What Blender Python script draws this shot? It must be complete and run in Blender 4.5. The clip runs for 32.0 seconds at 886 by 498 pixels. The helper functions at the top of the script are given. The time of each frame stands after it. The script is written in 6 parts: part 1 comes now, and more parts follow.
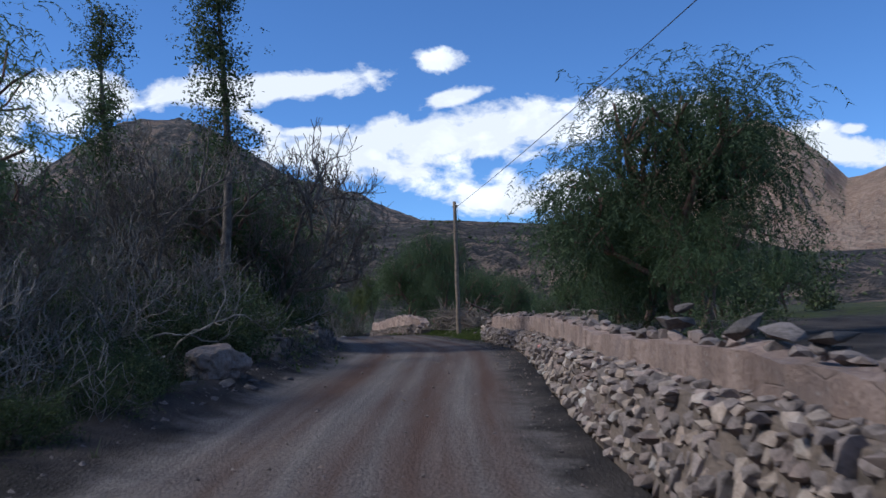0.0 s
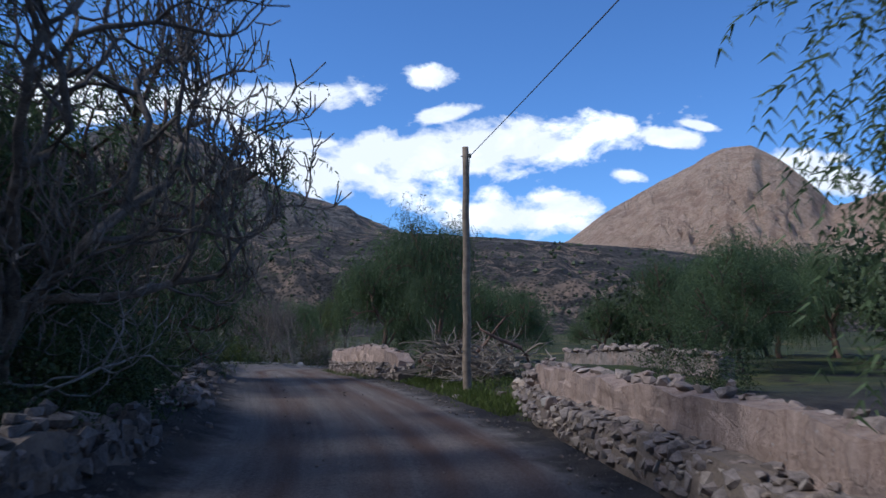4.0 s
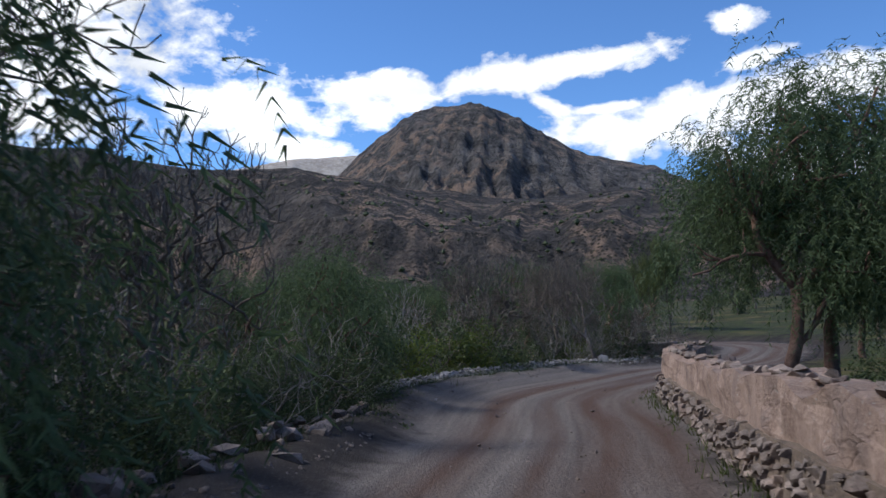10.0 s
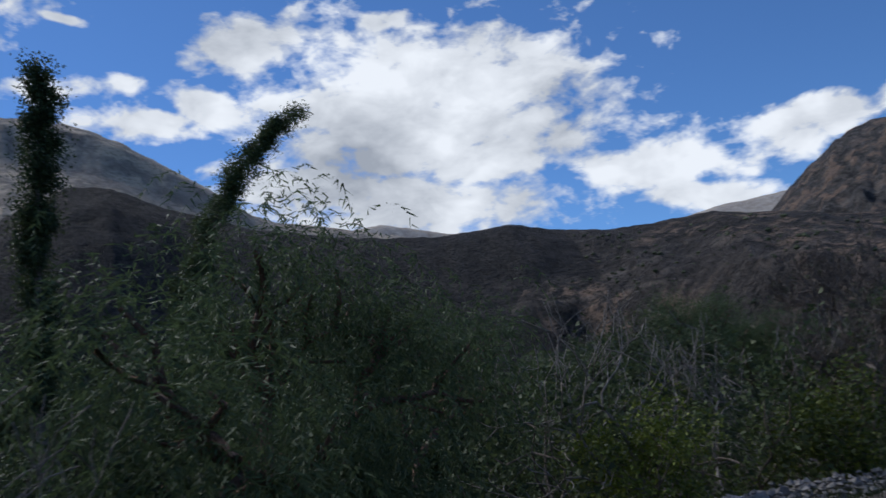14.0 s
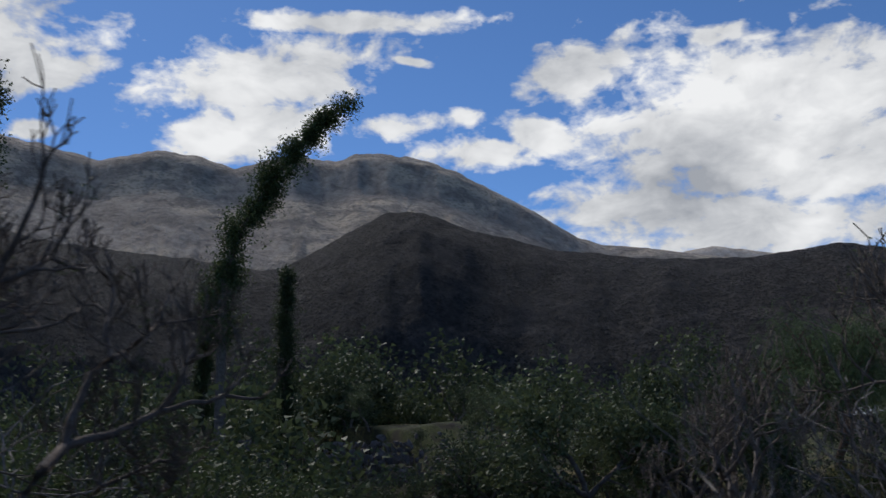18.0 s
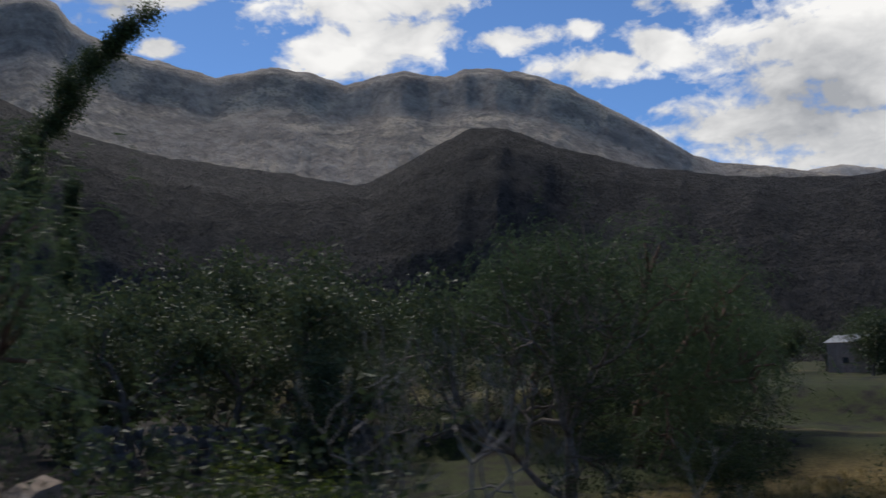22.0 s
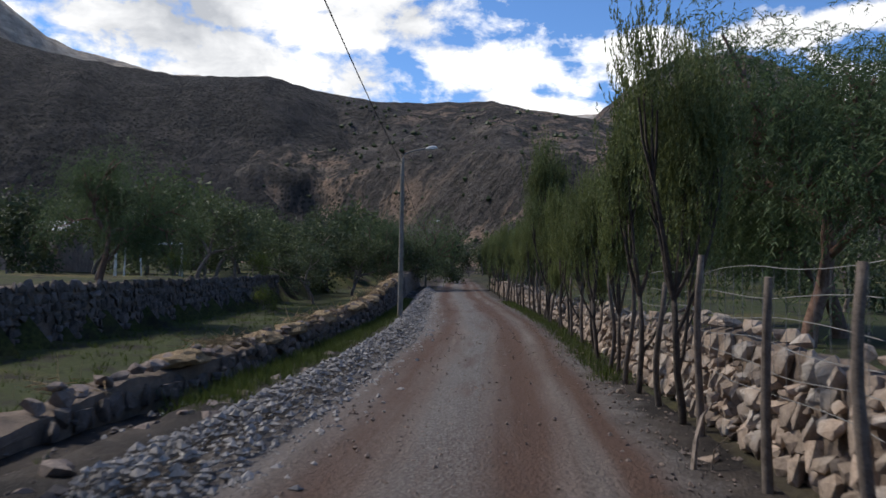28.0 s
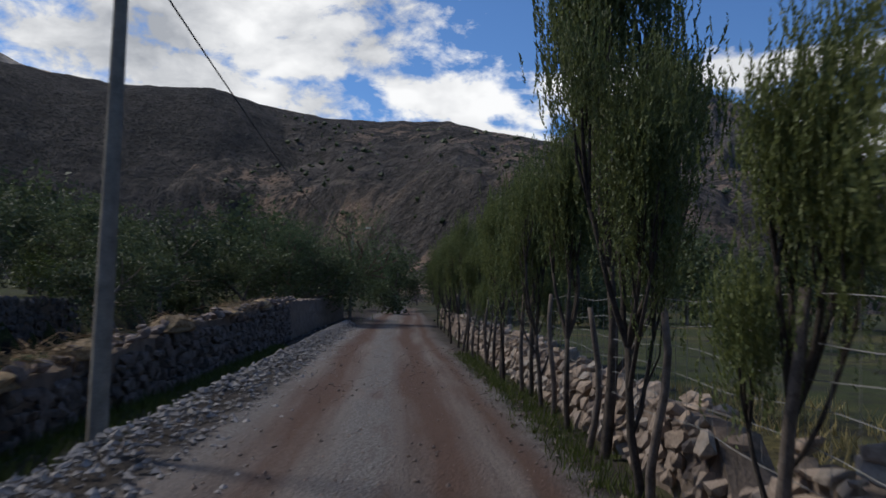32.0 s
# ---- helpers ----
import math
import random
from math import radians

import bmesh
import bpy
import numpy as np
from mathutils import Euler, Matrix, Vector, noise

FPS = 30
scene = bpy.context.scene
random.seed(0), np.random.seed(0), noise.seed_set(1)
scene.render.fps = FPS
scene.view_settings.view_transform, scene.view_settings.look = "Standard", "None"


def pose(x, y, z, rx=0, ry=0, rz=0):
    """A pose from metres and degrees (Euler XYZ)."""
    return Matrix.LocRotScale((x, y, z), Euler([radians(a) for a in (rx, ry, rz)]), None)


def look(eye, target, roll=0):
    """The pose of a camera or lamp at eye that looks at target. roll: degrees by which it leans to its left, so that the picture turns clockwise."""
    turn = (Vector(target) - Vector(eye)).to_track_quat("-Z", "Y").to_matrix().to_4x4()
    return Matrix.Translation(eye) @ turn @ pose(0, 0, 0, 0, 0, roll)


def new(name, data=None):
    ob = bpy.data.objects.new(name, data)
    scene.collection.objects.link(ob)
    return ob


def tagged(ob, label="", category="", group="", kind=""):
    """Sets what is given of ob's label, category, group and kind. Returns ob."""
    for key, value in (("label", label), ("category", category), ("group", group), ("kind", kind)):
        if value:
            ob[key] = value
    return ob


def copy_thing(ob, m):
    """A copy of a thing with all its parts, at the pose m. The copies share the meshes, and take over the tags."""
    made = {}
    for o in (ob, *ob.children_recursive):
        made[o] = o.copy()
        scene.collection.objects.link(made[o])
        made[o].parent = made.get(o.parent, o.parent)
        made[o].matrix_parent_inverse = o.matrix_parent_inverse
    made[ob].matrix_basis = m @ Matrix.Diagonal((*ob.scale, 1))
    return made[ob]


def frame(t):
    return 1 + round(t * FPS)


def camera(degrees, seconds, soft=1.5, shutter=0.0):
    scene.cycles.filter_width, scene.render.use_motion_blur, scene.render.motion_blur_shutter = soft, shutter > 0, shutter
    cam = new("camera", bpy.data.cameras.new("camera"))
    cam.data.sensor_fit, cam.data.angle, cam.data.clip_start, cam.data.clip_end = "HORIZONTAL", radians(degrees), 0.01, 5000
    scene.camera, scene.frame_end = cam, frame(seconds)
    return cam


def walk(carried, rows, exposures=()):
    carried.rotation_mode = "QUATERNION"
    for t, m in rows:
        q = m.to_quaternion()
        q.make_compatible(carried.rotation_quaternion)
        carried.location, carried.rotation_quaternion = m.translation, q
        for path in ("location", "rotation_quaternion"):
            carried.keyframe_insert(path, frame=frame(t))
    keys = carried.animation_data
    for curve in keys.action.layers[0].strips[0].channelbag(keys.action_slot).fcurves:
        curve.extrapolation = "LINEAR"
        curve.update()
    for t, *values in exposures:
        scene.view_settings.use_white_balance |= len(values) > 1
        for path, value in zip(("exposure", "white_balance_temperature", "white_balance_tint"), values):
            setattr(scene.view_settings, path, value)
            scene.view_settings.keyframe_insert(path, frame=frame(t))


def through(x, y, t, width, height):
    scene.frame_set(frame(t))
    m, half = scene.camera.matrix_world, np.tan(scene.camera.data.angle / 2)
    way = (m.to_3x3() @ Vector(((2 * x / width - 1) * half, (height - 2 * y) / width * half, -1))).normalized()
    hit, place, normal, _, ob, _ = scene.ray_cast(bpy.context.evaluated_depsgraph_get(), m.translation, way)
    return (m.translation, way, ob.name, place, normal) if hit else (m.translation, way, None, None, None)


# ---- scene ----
PATH = [
    (0, (0.031, 0.008, 1.602), (-0.621, 1.893, 1.752), -1.8),
    (0.5, (-0.838, 1.846, 1.675), (-1.499, 3.727, 1.839), -2.3),
    (1, (-1.663, 3.668, 1.746), (-2.337, 5.541, 1.940), -2.6),
    (1.5, (-2.481, 5.492, 1.805), (-3.180, 7.351, 2.039), -1.4),
    (2, (-3.199, 7.411, 1.855), (-3.898, 9.269, 2.095), -1.3),
    (2.5, (-3.834, 9.283, 1.889), (-4.474, 11.168, 2.080), -1.9),
    (4.5, (-6.435, 17.901, 2.136), (-7.073, 19.788, 2.322), 0.5),
    (5, (-7.046, 19.837, 2.151), (-7.766, 21.694, 2.335), 1.5),
    (5.5, (-7.724, 21.876, 2.194), (-8.516, 23.704, 2.363), 1.0),
    (6, (-8.456, 23.852, 2.199), (-9.358, 25.630, 2.364), -0.5),
    (6.5, (-9.427, 25.892, 2.211), (-10.491, 27.581, 2.332), -0.5),
    (7, (-10.367, 27.691, 2.223), (-11.526, 29.319, 2.309), -0.8),
    (7.5, (-11.370, 29.472, 2.228), (-12.544, 31.088, 2.307), -0.9),
    (8, (-12.377, 31.189, 2.240), (-13.579, 32.786, 2.311), -2.5),
    (8.5, (-13.378, 32.809, 2.259), (-14.585, 34.402, 2.321), -3.1),
    (9, (-14.324, 34.317, 2.270), (-15.543, 35.899, 2.380), -2.0),
    (9.5, (-15.267, 35.748, 2.265), (-16.510, 37.310, 2.394), -1.7),
    (10, (-16.221, 37.258, 2.281), (-17.474, 38.812, 2.406), -2.5),
    (10.5, (-17.126, 38.747, 2.247), (-18.397, 40.286, 2.363), -3.8),
    (11, (-17.989, 40.208, 2.207), (-19.269, 41.742, 2.308), -5.1),
    (11.5, (-18.923, 41.723, 2.181), (-20.172, 43.281, 2.287), -5.6),
    (12, (-19.851, 43.282, 2.123), (-21.093, 44.845, 2.245), -5.4),
    (12.5, (-20.722, 44.756, 2.050), (-21.975, 46.307, 2.206), -5.3),
    (13, (-21.476, 46.189, 1.968), (-22.871, 47.606, 2.183), -5.7),
    (13.5, (-22.320, 47.786, 1.894), (-23.974, 48.869, 2.194), -6.2),
    (14, (-23.231, 49.386, 1.816), (-25.048, 50.149, 2.158), -7.1),
    (14.5, (-24.496, 51.132, 1.781), (-26.391, 51.646, 2.163), -7.8),
    (15, (-25.670, 53.038, 1.753), (-27.615, 53.292, 2.144), -7.7),
    (15.5, (-26.417, 54.952, 1.698), (-28.376, 55.064, 2.086), -6.7),
    (17.5, (-27.788, 63.351, 1.404), (-29.737, 63.463, 1.838), -3.8),
    (18, (-28.356, 65.293, 1.301), (-30.302, 65.310, 1.760), -2.8),
    (18.5, (-29.031, 67.521, 1.116), (-30.965, 67.320, 1.584), -0.9),
    (19, (-29.554, 69.689, 0.922), (-31.448, 69.226, 1.366), -0.5),
    (19.5, (-29.849, 72.067, 0.789), (-31.691, 71.398, 1.191), -3.4),
    (20, (-29.945, 74.348, 0.705), (-31.736, 73.527, 1.046), -2.8),
    (20.5, (-29.942, 76.495, 0.663), (-31.804, 75.807, 0.908), -2.0),
    (21, (-29.945, 78.466, 0.665), (-31.847, 77.901, 0.919), -0.4),
    (21.5, (-30.044, 80.214, 0.711), (-31.974, 79.763, 0.979), -1.0),
    (22, (-30.328, 81.689, 0.808), (-32.292, 81.433, 1.083), -0.7),
    (22.5, (-31.139, 83.294, 0.838), (-33.122, 83.212, 1.084), -0.3),
    (23, (-32.354, 85.041, 0.843), (-34.337, 85.169, 1.076), -0.4),
    (23.5, (-33.734, 86.681, 0.817), (-35.687, 87.064, 1.019), 1.0),
    (24, (-35.371, 88.336, 0.725), (-37.275, 88.932, 0.874), -0.0),
    (24.5, (-37.059, 90.055, 0.660), (-38.913, 90.802, 0.738), -1.4),
    (25, (-38.647, 91.739, 0.551), (-40.456, 92.594, 0.573), -1.8),
    (25.5, (-40.317, 93.507, 0.475), (-42.086, 94.439, 0.491), -0.3),
    (26, (-42.054, 95.363, 0.402), (-43.806, 96.325, 0.437), 0.4),
    (26.5, (-43.825, 97.205, 0.361), (-45.535, 98.240, 0.451), 0.6),
    (28.5, (-51.431, 104.073, 0.453), (-53.073, 105.214, 0.488), 1.0),
    (29, (-53.454, 105.676, 0.422), (-55.095, 106.818, 0.497), 1.8),
    (29.5, (-55.497, 107.335, 0.372), (-57.137, 108.476, 0.481), 2.5),
    (30, (-57.666, 109.059, 0.351), (-59.314, 110.190, 0.432), 2.5),
    (30.5, (-59.834, 110.744, 0.317), (-61.481, 111.875, 0.393), 2.1),
    (31, (-62.067, 112.463, 0.245), (-63.715, 113.593, 0.345), 1.1),
    (31.5, (-64.338, 114.136, 0.188), (-65.975, 115.283, 0.284), 0.5),
    (32, (-66.580, 115.972, 0.272), (-68.166, 117.185, 0.384), 1.9),
]
cam = camera(55.1, 32.0, 1.5, 0.3)
# stops, white balance (kelvin), tint
EXPOSURES = [
    (0.0, 0.0, 5800, 10), (2.5, 0.0, 5700, 10), (6.0, 0.22, 5700, 10), (9.0, 0.22, 6250, 10), (12.0, 0.08, 6000, 10),
    (13.5, -0.35, 6000, 10), (15.0, -0.45, 6100, 10), (18.5, -0.45, 6500, 10), (20.4, 0.5, 6900, 10), (21.0, 1.05, 8200, 10), (21.5, 0.3, 7200, 10), (22.0, -0.35, 6700, 10), (24.0, -0.2, 6100, 10),
    (25.0, 1.05, 7000, 10), (26.5, 0.75, 7500, 10), (28.5, 0.05, 6450, 10), (30.0, -0.1, 6400, 10), (32.0, -0.28, 6500, 10),
]
walk(cam, [(t, look(eye, target, roll)) for t, eye, target, roll in PATH], EXPOSURES)

# ---- light ----
SUN_AZ, SUN_EL = 118.0, 46.0


class Nodes:
    """Short way to write node trees."""

    def __init__(self, tree):
        self.tree = tree

    def n(self, kind, **props):
        node = self.tree.nodes.new(kind)
        for key, value in props.items():
            if key == "operation":
                node.operation = value
            elif key == "data_type":
                node.data_type = value
            elif key == "blend_type":
                node.blend_type = value
            elif key == "feature":
                node.feature = value
        return node

    def link(self, a, b):
        self.tree.links.new(a, b)

    def put(self, socket, value):
        if isinstance(value, bpy.types.NodeSocket):
            self.link(value, socket)
        else:
            socket.default_value = value

    def m(self, op, a, b=0.0, c=0.0):
        node = self.n("ShaderNodeMath", operation=op)
        for socket, value in zip(node.inputs, (a, b, c)):
            self.put(socket, value)
        return node.outputs[0]

    def noise(self, vector, scale, detail=4.0, rough=0.55, distort=0.0):
        node = self.n("ShaderNodeTexNoise")
        if vector is not None:
            self.link(vector, node.inputs["Vector"])
        node.inputs["Scale"].default_value = scale
        node.inputs["Detail"].default_value = detail
        node.inputs["Roughness"].default_value = rough
        node.inputs["Distortion"].default_value = distort
        return node.outputs["Fac"]

    def range(self, value, a, b, c=0.0, d=1.0):
        node = self.n("ShaderNodeMapRange")
        for socket, v in zip(node.inputs, (value, a, b, c, d)):
            self.put(socket, v)
        return node.outputs[0]

    def mix(self, fac, a, b, blend="MIX"):
        node = self.n("ShaderNodeMix", data_type="RGBA", blend_type=blend)
        for socket, value in zip((node.inputs[0], node.inputs[6], node.inputs[7]), (fac, a, b)):
            if isinstance(value, tuple) and len(value) == 3:
                value = (*value, 1.0)
            self.put(socket, value)
        return node.outputs[2]

    def scaled(self, vector, x, y, z):
        node = self.n("ShaderNodeMapping")
        self.link(vector, node.inputs["Vector"])
        node.inputs["Scale"].default_value = (x, y, z)
        return node.outputs[0]


# cloud banks: bearing to the left of +y, height, half length, half thickness, tilt, in degrees
CLOUDS_A = [
    (43.1, 13.6, 6.4, 1.8, -11), (29.8, 15.2, 10.4, 1.0, -6), (31.2, 12.8, 1.8, 0.62, 22), (18.9, 16.8, 2.4, 0.85, 1), (27.2, 12.3, 3.1, 0.46, -1),
    (18.5, 11.7, 14.7, 2.01, -6), (14.2, 7.8, 5.9, 1.55, 8), (18.3, 14.3, 2.8, 0.62, -12), (3.0, 12.4, 2.7, 0.7, 13), (0.9, 13.0, 1.3, 0.3, 16),
    (5.6, 10.0, 1.6, 0.62, 6), (9.9, 8.3, 2.6, 1.0, 0), (-6.4, 9.3, 3.6, 1.08, 23), (-7.1, 10.3, 0.8, 0.35, 0),
]
CLOUDS_B = [
    (67.2, 20.7, 13.8, 3.28, -4), (70.4, 16.7, 5.4, 2.7, 1), (63.0, 15.3, 5.6, 1.93, -6), (67.2, 12.5, 11.8, 2.13, 0), (52.4, 13.3, 7.2, 1.93, 6),
    (48.9, 10.7, 5.1, 1.16, 12), (42.9, 14.2, 5.7, 1.62, -4), (34.5, 14.7, 5.1, 1.31, -3), (25.2, 10.4, 7.0, 1.7, 5), (78.3, 24.3, 5.3, 2.4, -10),
]
CLOUDS_C = [
    (64.0, 21.6, 11.5, 3.67, 14), (67.0, 17.8, 14.9, 3.48, 7), (82.6, 20.5, 3.2, 1.55, 18), (86.4, 19.5, 5.3, 1.39, 2), (72.0, 14.0, 14.0, 2.4, 9),
    (55.1, 13.9, 4.3, 1.24, 8), (101.2, 24.9, 9.5, 2.7, -10), (103.0, 21.2, 7.7, 2.32, -9), (90.9, 21.8, 5.7, 1.0, -5), (91.2, 25.8, 1.6, 0.35, 10),
    (95.3, 28.3, 9.5, 0.85, 0), (69.4, 25.2, 2.6, 0.97, 1), (126.5, 24.9, 15.1, 3.67, -9), (115.8, 23.6, 4.4, 1.16, -20), (116.5, 20.3, 1.8, 0.77, -4), (130.2, 21.6, 7.4, 1.55, -9),
]

world = bpy.data.worlds.new("sky")
scene.world = world
world.use_nodes = True
W = Nodes(world.node_tree)
world.node_tree.nodes.clear()
sky = W.n("ShaderNodeTexSky")
sky.sky_type, sky.sun_disc = "NISHITA", False
sky.sun_elevation, sky.sun_rotation = radians(SUN_EL), radians(-SUN_AZ)
sky.altitude, sky.dust_density, sky.ozone_density = 2500.0, 0.4, 2.0
way = W.n("ShaderNodeTexCoord").outputs["Generated"]
parts_xyz = W.n("ShaderNodeSeparateXYZ")
W.link(way, parts_xyz.inputs[0])
bearing = W.m("MULTIPLY", W.m("ARCTAN2", W.m("MULTIPLY", parts_xyz.outputs[0], -1.0), parts_xyz.outputs[1]), 180 / math.pi)
height = W.m("MULTIPLY", W.m("ARCSINE", parts_xyz.outputs[2]), 180 / math.pi)
cover = None
for a, e, w, h, tilt in CLOUDS_A + CLOUDS_B + CLOUDS_C:
    c, q = math.cos(radians(tilt)), math.sin(radians(tilt))
    da, de = W.m("SUBTRACT", bearing, a), W.m("SUBTRACT", height, e)
    dx = W.m("ADD", W.m("MULTIPLY", da, c / w), W.m("MULTIPLY", de, q / w))
    dy = W.m("SUBTRACT", W.m("MULTIPLY", de, c / h), W.m("MULTIPLY", da, q / h))
    g = W.m("SUBTRACT", 1.0, W.m("SQRT", W.m("ADD", W.m("MULTIPLY", dx, dx), W.m("MULTIPLY", dy, dy))))
    cover = g if cover is None else W.m("MAXIMUM", cover, g)
# unseen cloud overhead, added to light the ground, and more cloud behind
else_where = W.m("MULTIPLY", W.range(height, 33.0, 46.0), W.range(W.noise(way, 2.2, 3.0), 0.36, 0.62, -0.3, 0.7))
behind = W.m("MULTIPLY", W.range(W.m("ABSOLUTE", W.m("SUBTRACT", bearing, 55.0)), 72.0, 90.0), W.range(W.noise(way, 3.2, 3.0), 0.38, 0.6, -0.6, 0.6))
cover = W.m("MAXIMUM", W.m("MAXIMUM", cover, -1.25), W.m("SUBTRACT", W.m("MULTIPLY", W.m("ADD", else_where, behind), 2.4), 1.35))
flat_way = W.scaled(way, 1.0, 1.0, 1.8)
puffs = W.noise(flat_way, 17.0, 9.0, 0.58, 0.3)
big = W.noise(flat_way, 6.0, 4.0, 0.5)
wisps = W.noise(W.scaled(way, 1.0, 1.0, 1.5), 30.0, 8.0, 0.62, 0.2)
cover = W.m("MAXIMUM", W.m("MINIMUM", cover, 0.75), -1.35)
density = W.m("ADD", cover, W.m("ADD", W.m("MULTIPLY", W.m("SUBTRACT", puffs, 0.5), 2.1), W.m("ADD", W.m("MULTIPLY", W.m("SUBTRACT", big, 0.5), 0.9), W.m("MULTIPLY", W.m("SUBTRACT", wisps, 0.5), 1.1))))
density = W.range(density, -0.02, 0.42)
lit = W.range(W.m("ADD", W.noise(flat_way, 5.5, 5.0, 0.5, 0.2), W.m("MULTIPLY", W.m("SUBTRACT", puffs, 0.5), 0.5)), 0.27, 0.66)
shade = W.m("MAXIMUM", lit, W.range(bearing, 38.0, 58.0, 0.6, 0.0))
cloud_colour = W.mix(shade, (0.40, 0.425, 0.47), (0.98, 0.99, 1.0))
cloud_light = W.n("ShaderNodeBackground")
W.link(cloud_colour, cloud_light.inputs[0])
cloud_light.inputs[1].default_value = 1.2
sky_light = W.n("ShaderNodeBackground")
tint = W.mix(1.0, sky.outputs[0], (0.62, 0.86, 1.12), "MULTIPLY")
W.link(tint, sky_light.inputs[0])
sky_light.inputs[1].default_value = 0.13
both = W.n("ShaderNodeMixShader")
W.link(density, both.inputs[0])
W.link(sky_light.outputs[0], both.inputs[1])
W.link(cloud_light.outputs[0], both.inputs[2])
W.link(both.outputs[0], W.n("ShaderNodeOutputWorld").inputs[0])

sun_data = bpy.data.lights.new("sun", "SUN")
sun_data.energy, sun_data.angle, sun_data.color = 3.0, radians(10.0), (1.0, 0.95, 0.87)
sun = new("sun", sun_data)
sun.rotation_euler = (radians(90 - SUN_EL), 0.0, radians(SUN_AZ + 180))

# ---- materials ----
def material(name, rough=0.9):
    mat = bpy.data.materials.new(name)
    mat.use_nodes = True
    k = Nodes(mat.node_tree)
    k.bsdf = mat.node_tree.nodes["Principled BSDF"]
    k.bsdf.inputs["Roughness"].default_value = rough
    k.bsdf.inputs["Specular IOR Level"].default_value = 0.25
    k.where = k.n("ShaderNodeTexCoord").outputs["Object"]
    k.world_at = k.n("ShaderNodeNewGeometry").outputs["Position"]
    k.mat = mat
    return k


def finish(k, colour, bump=None, strength=0.4, distance=0.02):
    k.put(k.bsdf.inputs["Base Color"], colour)
    if bump is not None:
        b = k.n("ShaderNodeBump")
        b.inputs["Strength"].default_value, b.inputs["Distance"].default_value = strength, distance
        k.link(bump, b.inputs["Height"])
        k.link(b.outputs[0], k.bsdf.inputs["Normal"])
    return k.mat


def earthy(name, dark, light, scale=3.0, bump=0.5, distance=0.03, per_object=0.0, other=None, rough=0.95):
    """Stone, soil, plaster: two tones in two sizes of grain, with relief."""
    k = material(name, rough)
    base = k.world_at
    coarse, fine = k.noise(base, scale, 5.0, 0.6), k.noise(base, scale * 9, 6.0, 0.65)
    grain = k.m("ADD", k.m("MULTIPLY", coarse, 0.6), k.m("MULTIPLY", fine, 0.4))
    colour = k.mix(k.range(grain, 0.36, 0.64), dark, light)
    if other:
        colour = k.mix(k.range(k.noise(base, scale * 0.35, 3.0), 0.5, 0.68), colour, other)
    if per_object:
        spots = k.noise(base, scale * 3.2, 4.0, 0.6, 0.5)
        colour = k.mix(k.range(spots, 0.52, 0.70, 0.0, 0.55), colour, tuple(0.45 * c for c in dark))
        rnd = k.n("ShaderNodeObjectInfo").outputs["Random"]
        colour = k.mix(1.0, colour, k.mix(rnd, (1 - per_object,) * 3, (1.0 + per_object * 0.6, 1.0 + per_object * 0.5, 1.0 + per_object * 0.45)), "MULTIPLY")
    return finish(k, colour, k.m("ADD", fine, k.m("MULTIPLY", coarse, 1.5)), bump, distance)


M = {}
M["stone"] = earthy("grey_pink_stone", (0.125, 0.102, 0.092), (0.34, 0.28, 0.245), 4.0, 0.6, 0.03, 0.35, (0.30, 0.22, 0.18))
M["pale_stone"] = earthy("pale_stone", (0.24, 0.225, 0.215), (0.50, 0.475, 0.455), 5.0, 0.5, 0.02, 0.3)
M["tan_stone"] = earthy("tan_stone", (0.22, 0.165, 0.125), (0.48, 0.385, 0.31), 4.0, 0.6, 0.03, 0.3, (0.42, 0.38, 0.34))
M["dark_stone"] = earthy("dark_stone", (0.07, 0.06, 0.055), (0.22, 0.19, 0.175), 4.0, 0.6, 0.03, 0.3)


def adobe_material():
    """Pink mud wall: rain runs, crumbled patches, grit and hairline cracks."""
    k = material("pink_adobe", 0.97)
    p = k.world_at
    runs, coarse, fine = k.noise(k.scaled(p, 1.0, 1.0, 0.22), 3.6, 5.0, 0.6), k.noise(p, 1.6, 5.0, 0.6), k.noise(p, 26.0, 6.0, 0.7)
    colour = k.mix(k.range(k.m("ADD", k.m("MULTIPLY", runs, 0.55), k.m("MULTIPLY", fine, 0.45)), 0.38, 0.62), (0.235, 0.160, 0.128), (0.47, 0.345, 0.28))
    colour = k.mix(k.range(coarse, 0.50, 0.66), colour, (0.27, 0.20, 0.17))
    grit = k.n("ShaderNodeTexVoronoi")
    k.link(p, grit.inputs["Vector"])
    grit.inputs["Scale"].default_value = 16.0
    colour = k.mix(k.m("MULTIPLY", k.range(grit.outputs["Distance"], 0.12, 0.26, 1.0, 0.0), k.range(k.noise(p, 5.0), 0.45, 0.6)), colour, (0.40, 0.36, 0.33))
    crack = k.n("ShaderNodeTexVoronoi", feature="DISTANCE_TO_EDGE")
    k.link(k.scaled(p, 1.0, 1.0, 1.5), crack.inputs["Vector"])
    crack.inputs["Scale"].default_value = 2.6
    gap = k.m("MULTIPLY", k.range(crack.outputs["Distance"], 0.0, 0.035, 1.0, 0.0), k.range(coarse, 0.42, 0.55))
    colour = k.mix(k.m("MULTIPLY", gap, 0.4), colour, (0.12, 0.085, 0.07))
    relief = k.m("ADD", k.m("ADD", k.m("MULTIPLY", runs, 2.0), fine), k.m("MULTIPLY", gap, -0.25))
    return finish(k, colour, relief, 0.9, 0.06)


